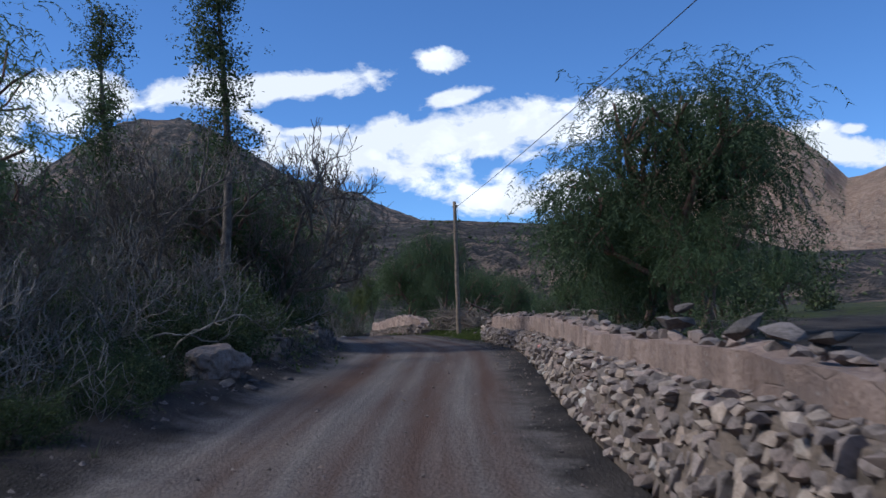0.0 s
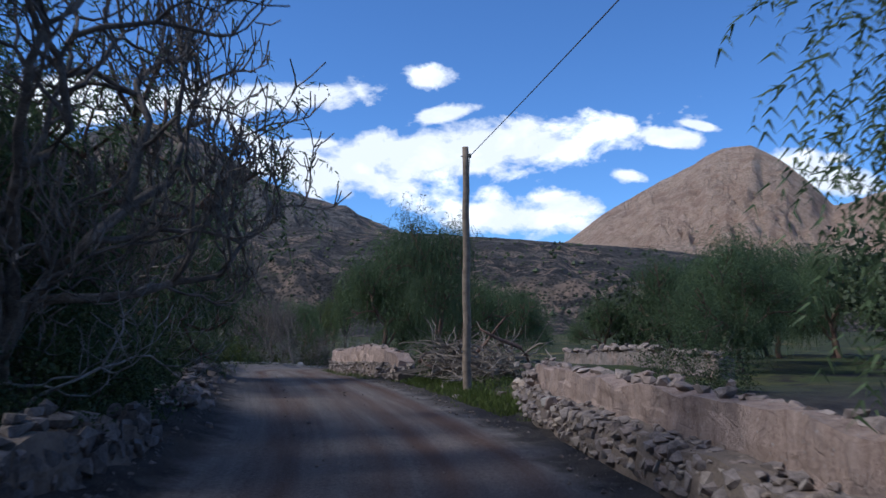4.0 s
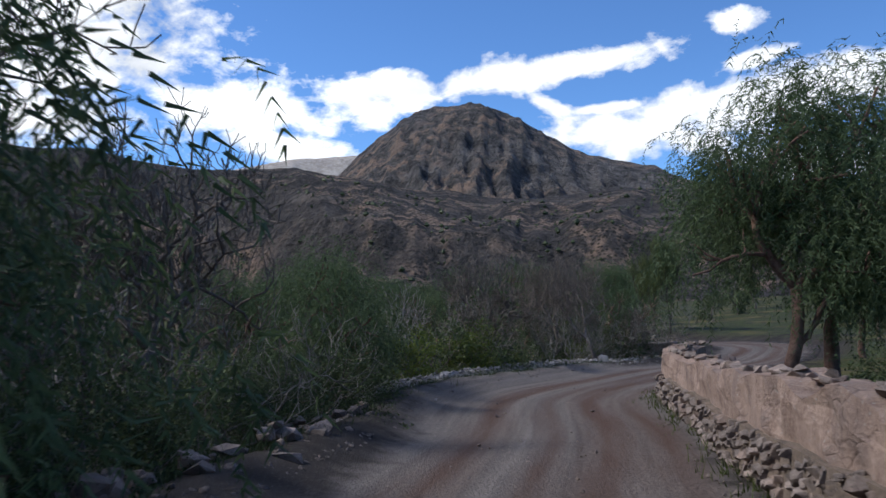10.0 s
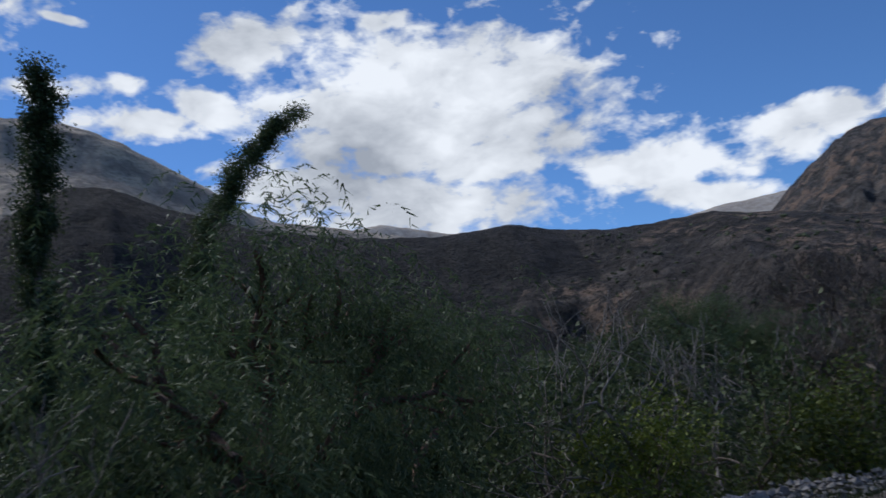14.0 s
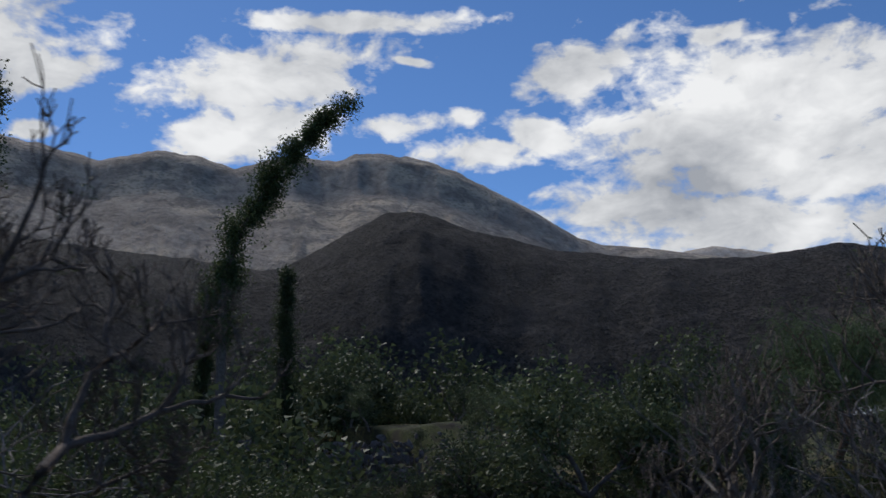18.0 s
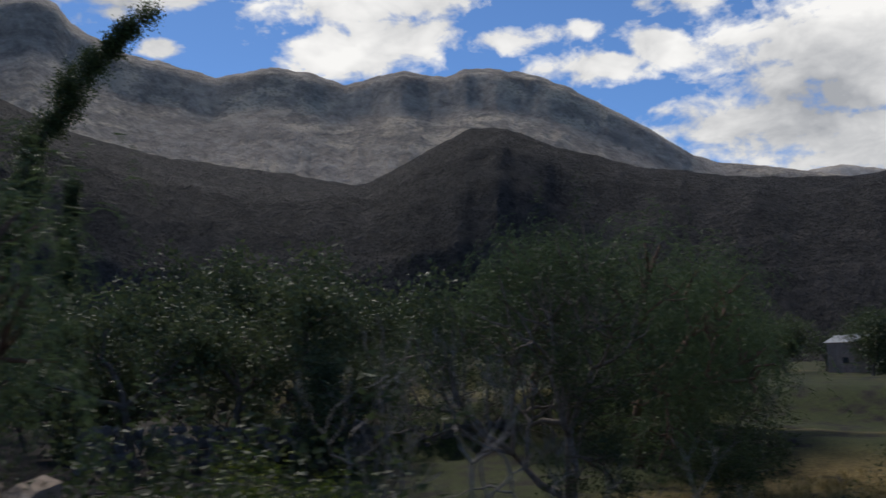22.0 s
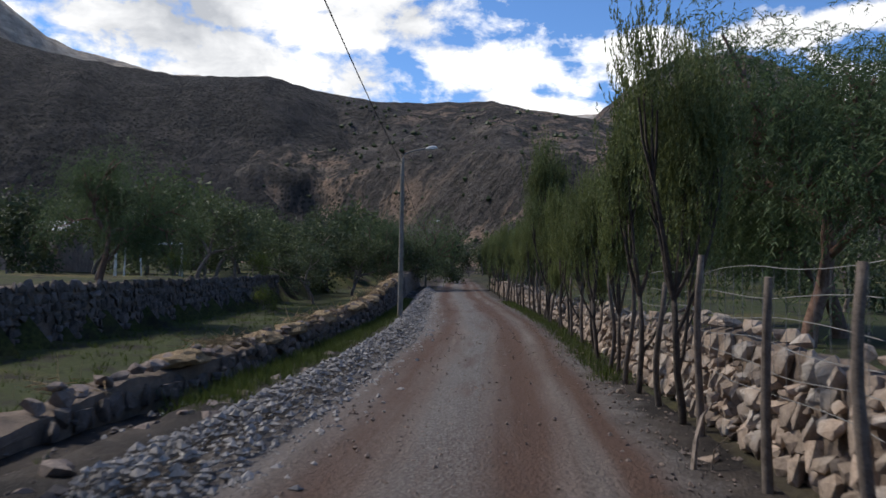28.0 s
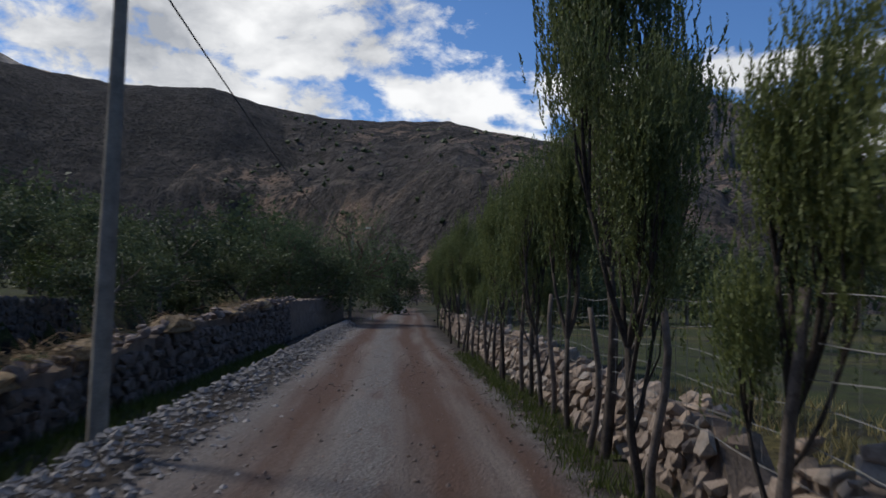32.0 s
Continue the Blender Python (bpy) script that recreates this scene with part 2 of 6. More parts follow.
M["adobe"] = adobe_material()
M["mud"] = earthy("brown_mud", (0.10, 0.08, 0.065), (0.24, 0.18, 0.14), 3.0, 0.8, 0.04)
M["hay"] = earthy("dry_straw", (0.26, 0.175, 0.095), (0.60, 0.45, 0.27), 14.0, 1.0, 0.05, 0.2)
M["pole_wood"] = earthy("weathered_pole", (0.13, 0.095, 0.07), (0.30, 0.23, 0.17), 6.0, 0.5, 0.01)
M["post_wood"] = earthy("grey_post_wood", (0.08, 0.065, 0.055), (0.20, 0.165, 0.14), 9.0, 0.6, 0.01, 0.2)
M["concrete"] = earthy("concrete", (0.15, 0.135, 0.115), (0.29, 0.265, 0.225), 5.0, 0.3, 0.005)
M["white_paint"] = earthy("worn_white_paint", (0.45, 0.44, 0.41), (0.78, 0.77, 0.74), 3.0, 0.2, 0.004)
M["rust"] = earthy("rusty_panel", (0.25, 0.16, 0.11), (0.62, 0.56, 0.50), 2.5, 0.2, 0.004)
M["red_paint"] = earthy("faded_red_paint", (0.50, 0.16, 0.14), (0.66, 0.40, 0.36), 9.0, 0.2, 0.004)
M["wire"] = earthy("wire", (0.03, 0.03, 0.03), (0.07, 0.07, 0.07), 9.0, 0.1, 0.001)
M["galvanised"] = earthy("galvanised_wire", (0.13, 0.125, 0.12), (0.24, 0.235, 0.23), 9.0, 0.1, 0.001)
M["dark_bark"] = earthy("dark_bark", (0.035, 0.029, 0.025), (0.12, 0.098, 0.082), 7.0, 0.8, 0.02, 0.2)
M["bark"] = earthy("brown_bark", (0.085, 0.070, 0.060), (0.27, 0.225, 0.19), 7.0, 0.8, 0.02, 0.2)
M["red_bark"] = earthy("reddish_bark", (0.10, 0.055, 0.04), (0.26, 0.17, 0.13), 6.0, 0.8, 0.02, 0.2)
M["pale_bark"] = earthy("pale_grey_bark", (0.12, 0.108, 0.098), (0.32, 0.295, 0.27), 6.0, 0.5, 0.01, 0.2)
M["dead_wood"] = earthy("dead_grey_wood", (0.13, 0.105, 0.085), (0.34, 0.28, 0.23), 8.0, 0.5, 0.01, 0.2)
M["tin"] = earthy("tin_roof", (0.24, 0.24, 0.24), (0.40, 0.40, 0.39), 2.0, 0.2, 0.004, rough=0.5)


def foliage(name, dark, light, through=0.25):
    k = material(name, 0.6)
    rnd = k.n("ShaderNodeNewGeometry").outputs["Random Per Island"]
    tone = k.m("ADD", k.m("MULTIPLY", rnd, 0.7), k.m("MULTIPLY", k.noise(k.world_at, 1.3, 3.0), 0.5))
    colour = k.mix(k.range(tone, 0.2, 1.0), dark, light)
    own = k.n("ShaderNodeObjectInfo").outputs["Random"]
    colour = k.mix(1.0, colour, k.mix(own, (0.75, 0.75, 0.75), (1.2, 1.15, 1.05)), "MULTIPLY")
    k.put(k.bsdf.inputs["Base Color"], colour)
    glow = k.n("ShaderNodeBsdfTranslucent")
    k.put(glow.inputs[0], colour)
    two = k.n("ShaderNodeMixShader")
    two.inputs[0].default_value = through
    k.link(k.bsdf.outputs[0], two.inputs[1])
    k.link(glow.outputs[0], two.inputs[2])
    k.link(two.outputs[0], k.mat.node_tree.nodes["Material Output"].inputs[0])
    return k.mat


M["pepper"] = foliage("pepper_leaves", (0.046, 0.074, 0.036), (0.130, 0.186, 0.085), 0.35)
M["willow"] = foliage("willowy_leaves", (0.072, 0.096, 0.036), (0.185, 0.220, 0.085), 0.35)
M["dark_leaf"] = foliage("dark_leaves", (0.031, 0.049, 0.024), (0.098, 0.132, 0.054), 0.3)
M["fresh_leaf"] = foliage("fresh_leaves", (0.050, 0.085, 0.015), (0.190, 0.230, 0.040))
M["far_leaf"] = foliage("far_leaves", (0.044, 0.064, 0.034), (0.120, 0.150, 0.070), 0.3)
M["grass"] = foliage("green_grass", (0.036, 0.058, 0.013), (0.110, 0.142, 0.034))
M["dry_grass"] = foliage("dry_grass", (0.16, 0.13, 0.06), (0.40, 0.34, 0.16))


def ground_material():
    k = material("valley_ground", 0.95)
    p = k.world_at
    mid, fine, broad = k.noise(p, 0.9, 5.0, 0.6), k.noise(p, 9.0, 6.0, 0.65), k.noise(p, 0.10, 4.0, 0.55)
    # soil and green set darker to hold some tree and cloud shade
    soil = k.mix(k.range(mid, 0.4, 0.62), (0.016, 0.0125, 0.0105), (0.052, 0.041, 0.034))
    green = k.mix(k.range(fine, 0.35, 0.65), (0.016, 0.023, 0.006), (0.058, 0.070, 0.017))
    straw = k.mix(k.range(fine, 0.35, 0.65), (0.13, 0.088, 0.033), (0.34, 0.242, 0.095))
    field = k.mix(k.range(broad, 0.52, 0.66, 0.0, 0.45), green, straw)
    attr = k.n("ShaderNodeAttribute")
    attr.attribute_name = "field"
    colour = k.mix(attr.outputs["Fac"], soil, k.mix(k.range(mid, 0.36, 0.52), soil, field))
    dry = k.n("ShaderNodeAttribute")
    dry.attribute_name = "dry"
    colour = k.mix(k.m("MULTIPLY", dry.outputs["Fac"], k.range(mid, 0.36, 0.5)), colour, straw)
    return finish(k, colour, k.m("ADD", fine, mid), 0.9, 0.08)


def road_material():
    k = material("dirt_road", 0.92)
    uvs = k.n("ShaderNodeUVMap")
    uvs.uv_map = "lane"
    cut = k.n("ShaderNodeSeparateXYZ")
    k.link(uvs.outputs[0], cut.inputs[0])
    across, along = cut.outputs[0], cut.outputs[1]
    p = k.world_at
    wave = k.m("MULTIPLY", k.m("SUBTRACT", k.noise(k.scaled(uvs.outputs[0], 0.1, 0.08, 1.0), 1.0, 2.0), 0.5), 0.45)
    x = k.m("ADD", across, wave)
    fine, mid = k.noise(p, 22.0, 6.0, 0.7), k.noise(p, 2.2, 5.0, 0.6)
    streak = k.noise(k.scaled(uvs.outputs[0], 5.0, 0.16, 1.0), 1.0, 4.0, 0.6)
    dust = k.mix(k.range(k.m("ADD", k.m("MULTIPLY", fine, 0.65), k.m("MULTIPLY", streak, 0.35)), 0.38, 0.62), (0.070, 0.057, 0.050), (0.205, 0.173, 0.155))
    red = k.mix(k.range(fine, 0.3, 0.7), (0.046, 0.027, 0.020), (0.120, 0.071, 0.052))
    wheel = None
    for centre, width in ((-1.55, 0.30), (0.25, 0.34), (1.1, 0.25), (-0.45, 0.2)):
        d = k.m("SUBTRACT", 1.0, k.m("DIVIDE", k.m("ABSOLUTE", k.m("SUBTRACT", x, centre)), width * 2))
        wheel = d if wheel is None else k.m("MAXIMUM", wheel, d)
    worn = k.m("ADD", k.m("MULTIPLY", wheel, k.range(along, 92.0, 112.0, 0.75, 1.0)), k.m("MULTIPLY", k.m("SUBTRACT", k.noise(k.scaled(uvs.outputs[0], 1.6, 0.1, 1.0), 1.0, 4.0), 0.5), 2.2))
    colour = k.mix(k.range(worn, 0.05, 0.85), dust, red)
    pebbles = k.n("ShaderNodeTexVoronoi")
    k.link(p, pebbles.inputs["Vector"])
    pebbles.inputs["Scale"].default_value = 26.0
    grey = k.mix(k.range(pebbles.outputs["Distance"], 0.1, 0.6), (0.25, 0.238, 0.23), (0.095, 0.085, 0.08))
    strip = k.m("MAXIMUM", k.range(k.m("ABSOLUTE", k.m("ADD", x, 0.62)), 0.22, 0.5, 1.0, 0.0), k.m("MAXIMUM", k.range(x, 1.15, 1.6), k.range(x, -1.9, -2.4)))
    patch = k.range(k.noise(k.scaled(uvs.outputs[0], 1.5, 0.25, 1.0), 1.0, 5.0, 0.6), 0.30, 0.50)
    gravel = k.m("MULTIPLY", k.range(along, 112.0, 132.0, 0.2, 1.0), k.m("MULTIPLY", strip, patch))
    colour = k.mix(gravel, colour, grey)
    rim = k.m("ADD", k.m("ABSOLUTE", k.m("ADD", across, 0.5)), k.m("MULTIPLY", k.m("SUBTRACT", k.noise(p, 1.3, 6.0, 0.65), 0.5), 1.6))
    # verge matches the ground's soil, with the same tree shade in its tone
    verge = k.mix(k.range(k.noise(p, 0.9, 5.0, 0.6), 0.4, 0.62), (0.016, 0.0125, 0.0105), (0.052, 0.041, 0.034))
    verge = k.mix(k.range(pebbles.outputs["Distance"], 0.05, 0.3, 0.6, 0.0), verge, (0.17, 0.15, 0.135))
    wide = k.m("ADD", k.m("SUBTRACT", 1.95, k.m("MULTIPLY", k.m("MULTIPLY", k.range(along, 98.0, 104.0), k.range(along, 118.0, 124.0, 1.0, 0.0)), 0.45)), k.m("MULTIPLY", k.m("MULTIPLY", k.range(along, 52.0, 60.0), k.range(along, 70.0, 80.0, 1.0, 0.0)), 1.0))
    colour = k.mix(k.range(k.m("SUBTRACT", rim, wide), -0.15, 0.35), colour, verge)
    return finish(k, colour, k.m("ADD", k.m("MULTIPLY", fine, 1.0), k.m("MULTIPLY", pebbles.outputs["Distance"], -0.7)), 0.8, 0.03)


def hill_material(name, rock_dark, rock_light, scrub, scrub_amount, orange=None, scale=0.012, relief=4.0, ledges=(), upright=0.22):
    """A mountainside: rock streaked down the slope, ledges, scrub in dots and patches."""
    k = material(name, 1.0)
    p = k.world_at
    down = k.scaled(p, 1.0, 1.0, upright)
    streak, grain, broad = k.noise(down, scale * 5, 7.0, 0.62, 0.6), k.noise(p, scale * 22, 6.0, 0.65), k.noise(p, scale, 5.0, 0.55)
    thin = k.noise(k.scaled(p, 1.0, 1.0, 0.3), scale * 17, 6.0, 0.65, 0.4)
    colour = k.mix(k.range(k.m("ADD", k.m("MULTIPLY", streak, 0.45), k.m("ADD", k.m("MULTIPLY", thin, 0.35), k.m("MULTIPLY", grain, 0.2))), 0.41, 0.59), rock_dark, rock_light)
    if orange:
        colour = k.mix(k.m("MULTIPLY", k.range(streak, 0.49, 0.58), k.range(broad, 0.44, 0.55)), colour, orange)
    if ledges:
        level = k.n("ShaderNodeSeparateXYZ")
        k.link(p, level.inputs[0])
        for z0, sway, wide, tone in ledges:
            z = k.m("ADD", level.outputs[2], k.m("MULTIPLY", k.m("SUBTRACT", k.noise(k.scaled(p, 1.0, 1.0, 0.1), scale * 0.6, 4.0, 0.55), 0.5), sway))
            band = k.m("MULTIPLY", k.range(k.m("ABSOLUTE", k.m("SUBTRACT", z, z0)), wide * 0.4, wide, 1.0, 0.0), k.range(k.noise(p, scale * 3.0, 5.0, 0.6), 0.46, 0.60))
            colour = k.mix(k.m("MULTIPLY", band, 0.62), colour, tone)
    dots = k.n("ShaderNodeTexVoronoi")
    k.link(p, dots.inputs["Vector"])
    dots.inputs["Scale"].default_value = scale * 30
    flat = k.n("ShaderNodeSeparateXYZ")
    k.link(k.n("ShaderNodeNewGeometry").outputs["Normal"], flat.inputs[0])
    where = k.m("MULTIPLY", k.range(dots.outputs["Distance"], 0.25, 0.5, 1.0, 0.0), k.range(k.m("ADD", broad, k.m("MULTIPLY", flat.outputs[2], 0.12)), 0.52, 0.62))
    colour = k.mix(k.m("MULTIPLY", where, scrub_amount), colour, scrub)
    return finish(k, colour, k.m("ADD", k.m("ADD", k.m("MULTIPLY", streak, 1.6), thin), grain), 1.0, relief)


M["ground"], M["road"] = ground_material(), road_material()
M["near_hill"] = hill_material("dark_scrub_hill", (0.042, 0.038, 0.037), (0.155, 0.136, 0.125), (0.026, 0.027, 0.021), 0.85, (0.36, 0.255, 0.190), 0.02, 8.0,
                               ((50.0, 22.0, 3.2, (0.30, 0.255, 0.22)), (37.0, 26.0, 2.0, (0.27, 0.225, 0.19)), (60.0, 20.0, 1.2, (0.24, 0.21, 0.185)), (76.0, 16.0, 26.0, (0.052, 0.047, 0.044))))
# scrub tones pushed far down: the hill's shade is in the colour
M["shaded_scrub_hill"] = hill_material("shaded_thorn_slope", (0.030, 0.029, 0.030), (0.100, 0.090, 0.086), (0.020, 0.021, 0.018), 0.9, None, 0.02, 8.0, ((50.0, 22.0, 3.0, (0.19, 0.16, 0.14)), (37.0, 26.0, 2.0, (0.15, 0.13, 0.115))))
M["dome"] = hill_material("grey_rock_mountain", (0.060, 0.057, 0.057), (0.30, 0.275, 0.26), (0.06, 0.06, 0.05), 0.35, (0.42, 0.30, 0.23), 0.006, 45.0)
# tan set above bare rock's own tone, part of the sunlight is in it
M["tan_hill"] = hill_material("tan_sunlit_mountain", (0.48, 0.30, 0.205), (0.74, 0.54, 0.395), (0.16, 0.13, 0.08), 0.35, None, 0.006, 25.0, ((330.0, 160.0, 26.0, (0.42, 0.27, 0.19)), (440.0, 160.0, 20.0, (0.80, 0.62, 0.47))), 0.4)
M["flat_hill"] = hill_material("brown_high_mountain", (0.20, 0.172, 0.152), (0.46, 0.395, 0.335), (0.16, 0.145, 0.11), 0.5, (0.58, 0.475, 0.365), 0.003, 14.0,
                               ((790.0, 90.0, 34.0, (0.13, 0.115, 0.105)), (840.0, 60.0, 16.0, (0.17, 0.15, 0.13)), (690.0, 160.0, 40.0, (0.62, 0.52, 0.41)), (560.0, 200.0, 40.0, (0.20, 0.175, 0.155))), 1.0)
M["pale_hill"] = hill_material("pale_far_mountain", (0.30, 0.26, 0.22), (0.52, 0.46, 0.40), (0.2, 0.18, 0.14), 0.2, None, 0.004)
ROAD = [
    (12.74, -27.17, -0.10),
    (0.03, 0.01, -0.10),
    (-2.46, 5.52, 0.10),
    (-4.39, 11.12, 0.24),
    (-6.14, 16.91, 0.40),
    (-7.99, 22.56, 0.49),
    (-10.58, 28.04, 0.52),
    (-13.61, 33.17, 0.56),
    (-16.80, 38.22, 0.56),
    (-19.93, 43.41, 0.41),
    (-22.80, 48.60, 0.16),
    (-25.91, 53.81, 0.03),
    (-27.17, 59.57, -0.16),
    (-28.41, 65.47, -0.43),
    (-29.73, 71.35, -0.86),
    (-29.95, 77.36, -1.03),
    (-31.14, 83.16, -0.86),
    (-34.89, 87.85, -0.94),
    (-39.00, 92.11, -1.16),
    (-43.13, 96.46, -1.31),
    (-47.53, 100.55, -1.30),
    (-52.05, 104.54, -1.26),
    (-56.70, 108.28, -1.34),
    (-61.40, 111.94, -1.43),
    (-66.24, 115.70, -1.44),
    (-99.50, 138.80, -1.52),
    (-140.30, 167.80, -1.36),
    (-172.00, 190.50, -1.20),
]

# ---- the road's line and the ground ----
KNOTS = np.array(ROAD)
GAPS = np.r_[0, np.cumsum(np.hypot(*np.diff(KNOTS[:, :2], axis=0).T))]
START = GAPS[1]


def spline(points, at, u):
    """A smooth line through points at the distances at."""
    slope = np.gradient(points, at, axis=0)
    i = np.clip(np.searchsorted(at, u) - 1, 0, len(at) - 2)
    w = (at[i + 1] - at[i])
    s = ((u - at[i]) / w)[:, None]
    w = w[:, None]
    return (2 * s**3 - 3 * s**2 + 1) * points[i] + (s**3 - 2 * s**2 + s) * w * slope[i] + (-2 * s**3 + 3 * s**2) * points[i + 1] + (s**3 - s**2) * w * slope[i + 1]


LINE_U = np.arange(GAPS[0], GAPS[-1], 0.5)
LINE = spline(KNOTS, GAPS, LINE_U)
LINE_U = LINE_U - START
AHEAD = np.gradient(LINE[:, :2], axis=0)
AHEAD /= np.linalg.norm(AHEAD, axis=1)[:, None]


def along(u, v, h=0.0):
    """The place u metres along the road, v metres to the right of the wheels' middle, h above the road."""
    c = [np.interp(u, LINE_U, LINE[:, i]) for i in range(3)]
    a = np.array([np.interp(u, LINE_U, AHEAD[:, i]) for i in range(2)])
    a /= np.linalg.norm(a)
    return Vector((c[0] + v * a[1], c[1] - v * a[0], c[2] + h))


def heading(u):
    a = [np.interp(u, LINE_U, AHEAD[:, i]) for i in range(2)]
    return math.degrees(math.atan2(-a[0], a[1]))


def nearest(xy):
    """For places (n, 2): u, v and the road's height there."""
    best = np.full(len(xy), 1e18)
    k = np.zeros(len(xy), int)
    if len(xy) == 1:
        d = ((LINE[::2, :2] - xy[0]) ** 2).sum(1)
        k[0] = 2 * int(np.argmin(d))
        best[0] = d[k[0] // 2]
    else:
        for j in range(0, len(LINE), 2):
            d = ((xy - LINE[j, :2]) ** 2).sum(1)
            near = d < best
            best[near], k[near] = d[near], j
    off = xy - LINE[k, :2]
    u = LINE_U[k] + (off * AHEAD[k]).sum(1)
    v = off[:, 0] * AHEAD[k, 1] - off[:, 1] * AHEAD[k, 0]
    side = np.sign(v) * np.sqrt(best)
    return u, np.where(np.abs(v) < 12, v, side), np.interp(u, LINE_U, LINE[:, 2])


def step(x, a, b):
    t = np.clip((x - a) / (b - a), 0, 1)
    return t * t * (3 - 2 * t)


def wobble(x, y, size, seed=0.0):
    """Cheap smooth unevenness, about -1 to 1."""
    a = np.sin(x / size * 1.3 + seed) * np.cos(y / size * 1.1 - seed * 1.7) + np.sin((x + y) / size * 0.73 + 2.1 * seed)
    b = np.sin(x / size * 2.9 - y / size * 1.7 + seed * 3.1) + np.cos(y / size * 3.3 + x / size * 1.2 + seed)
    return a * 0.35 + b * 0.2


def lie(u, v):
    """Height of the ground over the road, by the distance along and across it."""
    left, right = -v, v
    # left: a bank of spoil at the edge, then the valley floor below, with terraces rising beyond
    bank = np.exp(-((left - 3.5) / 0.8) ** 2) * (0.30 * step(u, 4, 12) * (1 - step(u, 60, 66)) + 0.22 * step(u, 60, 66) * (1 - step(u, 100, 108)) + 0.25 * step(u, 102, 106) * (1 - step(u, 120, 124)))
    low = -1.1 * step(u, 18, 40) * (1 - step(u, 100, 118)) - 0.45 * step(u, 112, 122)
    valley = low * step(left, 4.2, 9.0)
    risers = 1.4 * step(left, 24.0, 24.4) + 1.0 * step(left, 31, 31.4) + 0.9 * step(left, 38, 38.4) + 0.9 * step(left, 46, 46.4)
    terraces = risers * step(u, 78, 84) * (1 - step(u, 124, 130))
    yard = 1.55 * step(left, 12.6, 12.9) * step(u, 126, 132)
    z_left = bank + valley + terraces + yard + 0.012 * np.clip(left - 40, 0, 400)
    z_right = 0.45 * step(right, 2.7, 4.2) * (1 - step(u, 30, 36)) + 0.30 * step(right, 2.0, 4.0) * step(u, 30, 40) + 0.01 * np.clip(right - 10, 0, 400)
    return np.where(v < 0, z_left, z_right)


def surface(u, v):
    """The place on the ground at u, v."""
    p = along(u, v)
    xy = np.array([[p.x, p.y]])
    if abs(v) < 7.0:
        p.z = float(shaped(xy, np.array([u]), np.array([v]), np.array([p.z]))[0])
    else:
        p.z = float(land(xy)[0][0])
    return p


def shaped(xy, u, v, base):
    far = np.clip((np.abs(v) - 60) / 120, 0, 1)
    z = base * (1 - far) - 1.5 * far + lie(u, v)
    soft = step(np.abs(v + 0.5), 2.2, 6.0)
    return z + soft * (0.10 * wobble(xy[:, 0], xy[:, 1], 1.7) + 0.12 * wobble(xy[:, 0], xy[:, 1], 4.3, 2.0)) - 0.08 * (1 - step(np.abs(v + 0.6), 3.0, 3.9))


def land(xy):
    u, v, base = nearest(xy)
    return shaped(xy, u, v, base), u, v


def mesh_object(name, verts, faces, mat=None, parent=None, label="", smooth=False):
    me = bpy.data.meshes.new(name)
    if isinstance(verts, np.ndarray):
        verts = verts.tolist()
    if isinstance(faces, np.ndarray):
        faces = faces.tolist()
    me.from_pydata(verts, [], faces)
    if smooth:
        me.polygons.foreach_set("use_smooth", [True] * len(me.polygons))
    if mat is not None:
        me.materials.append(mat)
    me.update()
    ob = new(name, me)
    if parent is not None:
        ob.parent = parent
    if label:
        tagged(ob, label)
    return ob


def part(name, bm, mat, parent, label="", smooth=False):
    me = bpy.data.meshes.new(name)
    bm.to_mesh(me)
    bm.free()
    me.materials.append(mat)
    if smooth:
        me.polygons.foreach_set("use_smooth", [True] * len(me.polygons))
    ob = new(name, me)
    ob.parent = parent
    if label:
        tagged(ob, label)
    return ob


def grid_faces(rows, cols):
    i = np.arange((rows - 1) * cols).reshape(rows - 1, cols)[:, :-1].ravel()
    return np.stack([i, i + 1, i + cols + 1, i + cols], 1)


def lines_for(lo, hi, fine, reach):
    mid = np.arange(lo, hi, fine)
    out = np.cumsum(np.geomspace(fine, 380, 46))
    return np.r_[(lo - out)[::-1], mid, mid[-1] + out]


gx, gy = lines_for(-118.0, 22.0, 0.95, 4500), lines_for(-14.0, 152.0, 0.95, 4500)
mx, my = np.meshgrid(gx, gy)
flat_xy = np.stack([mx.ravel(), my.ravel()], 1)
gz, gu, gv = land(flat_xy)
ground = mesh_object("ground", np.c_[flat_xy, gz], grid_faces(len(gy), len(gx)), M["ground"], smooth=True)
tagged(ground, "brown soil and rough grass of the valley floor", "ground", kind="structure")
field = np.where(gv < 0, step(-gv, 5.0, 8.0) * step(gu, 84, 90), step(gv, 3.0, 4.5) * step(gu, 28, 34))
field = np.maximum(field, 0.8 * step(np.abs(gv), 1.7, 2.3) * step(gu, 120, 130) * (gv > 0))
ground.data.attributes.new("field", "FLOAT", "POINT").data.foreach_set("value", field.astype(np.float32))

dry = step(-gv, 6.0, 7.5) * (1 - step(-gv, 13.0, 15.5)) * step(gu, 88, 92) * (1 - step(gu, 108, 114))
ground.data.attributes.new("dry", "FLOAT", "POINT").data.foreach_set("value", dry.astype(np.float32))

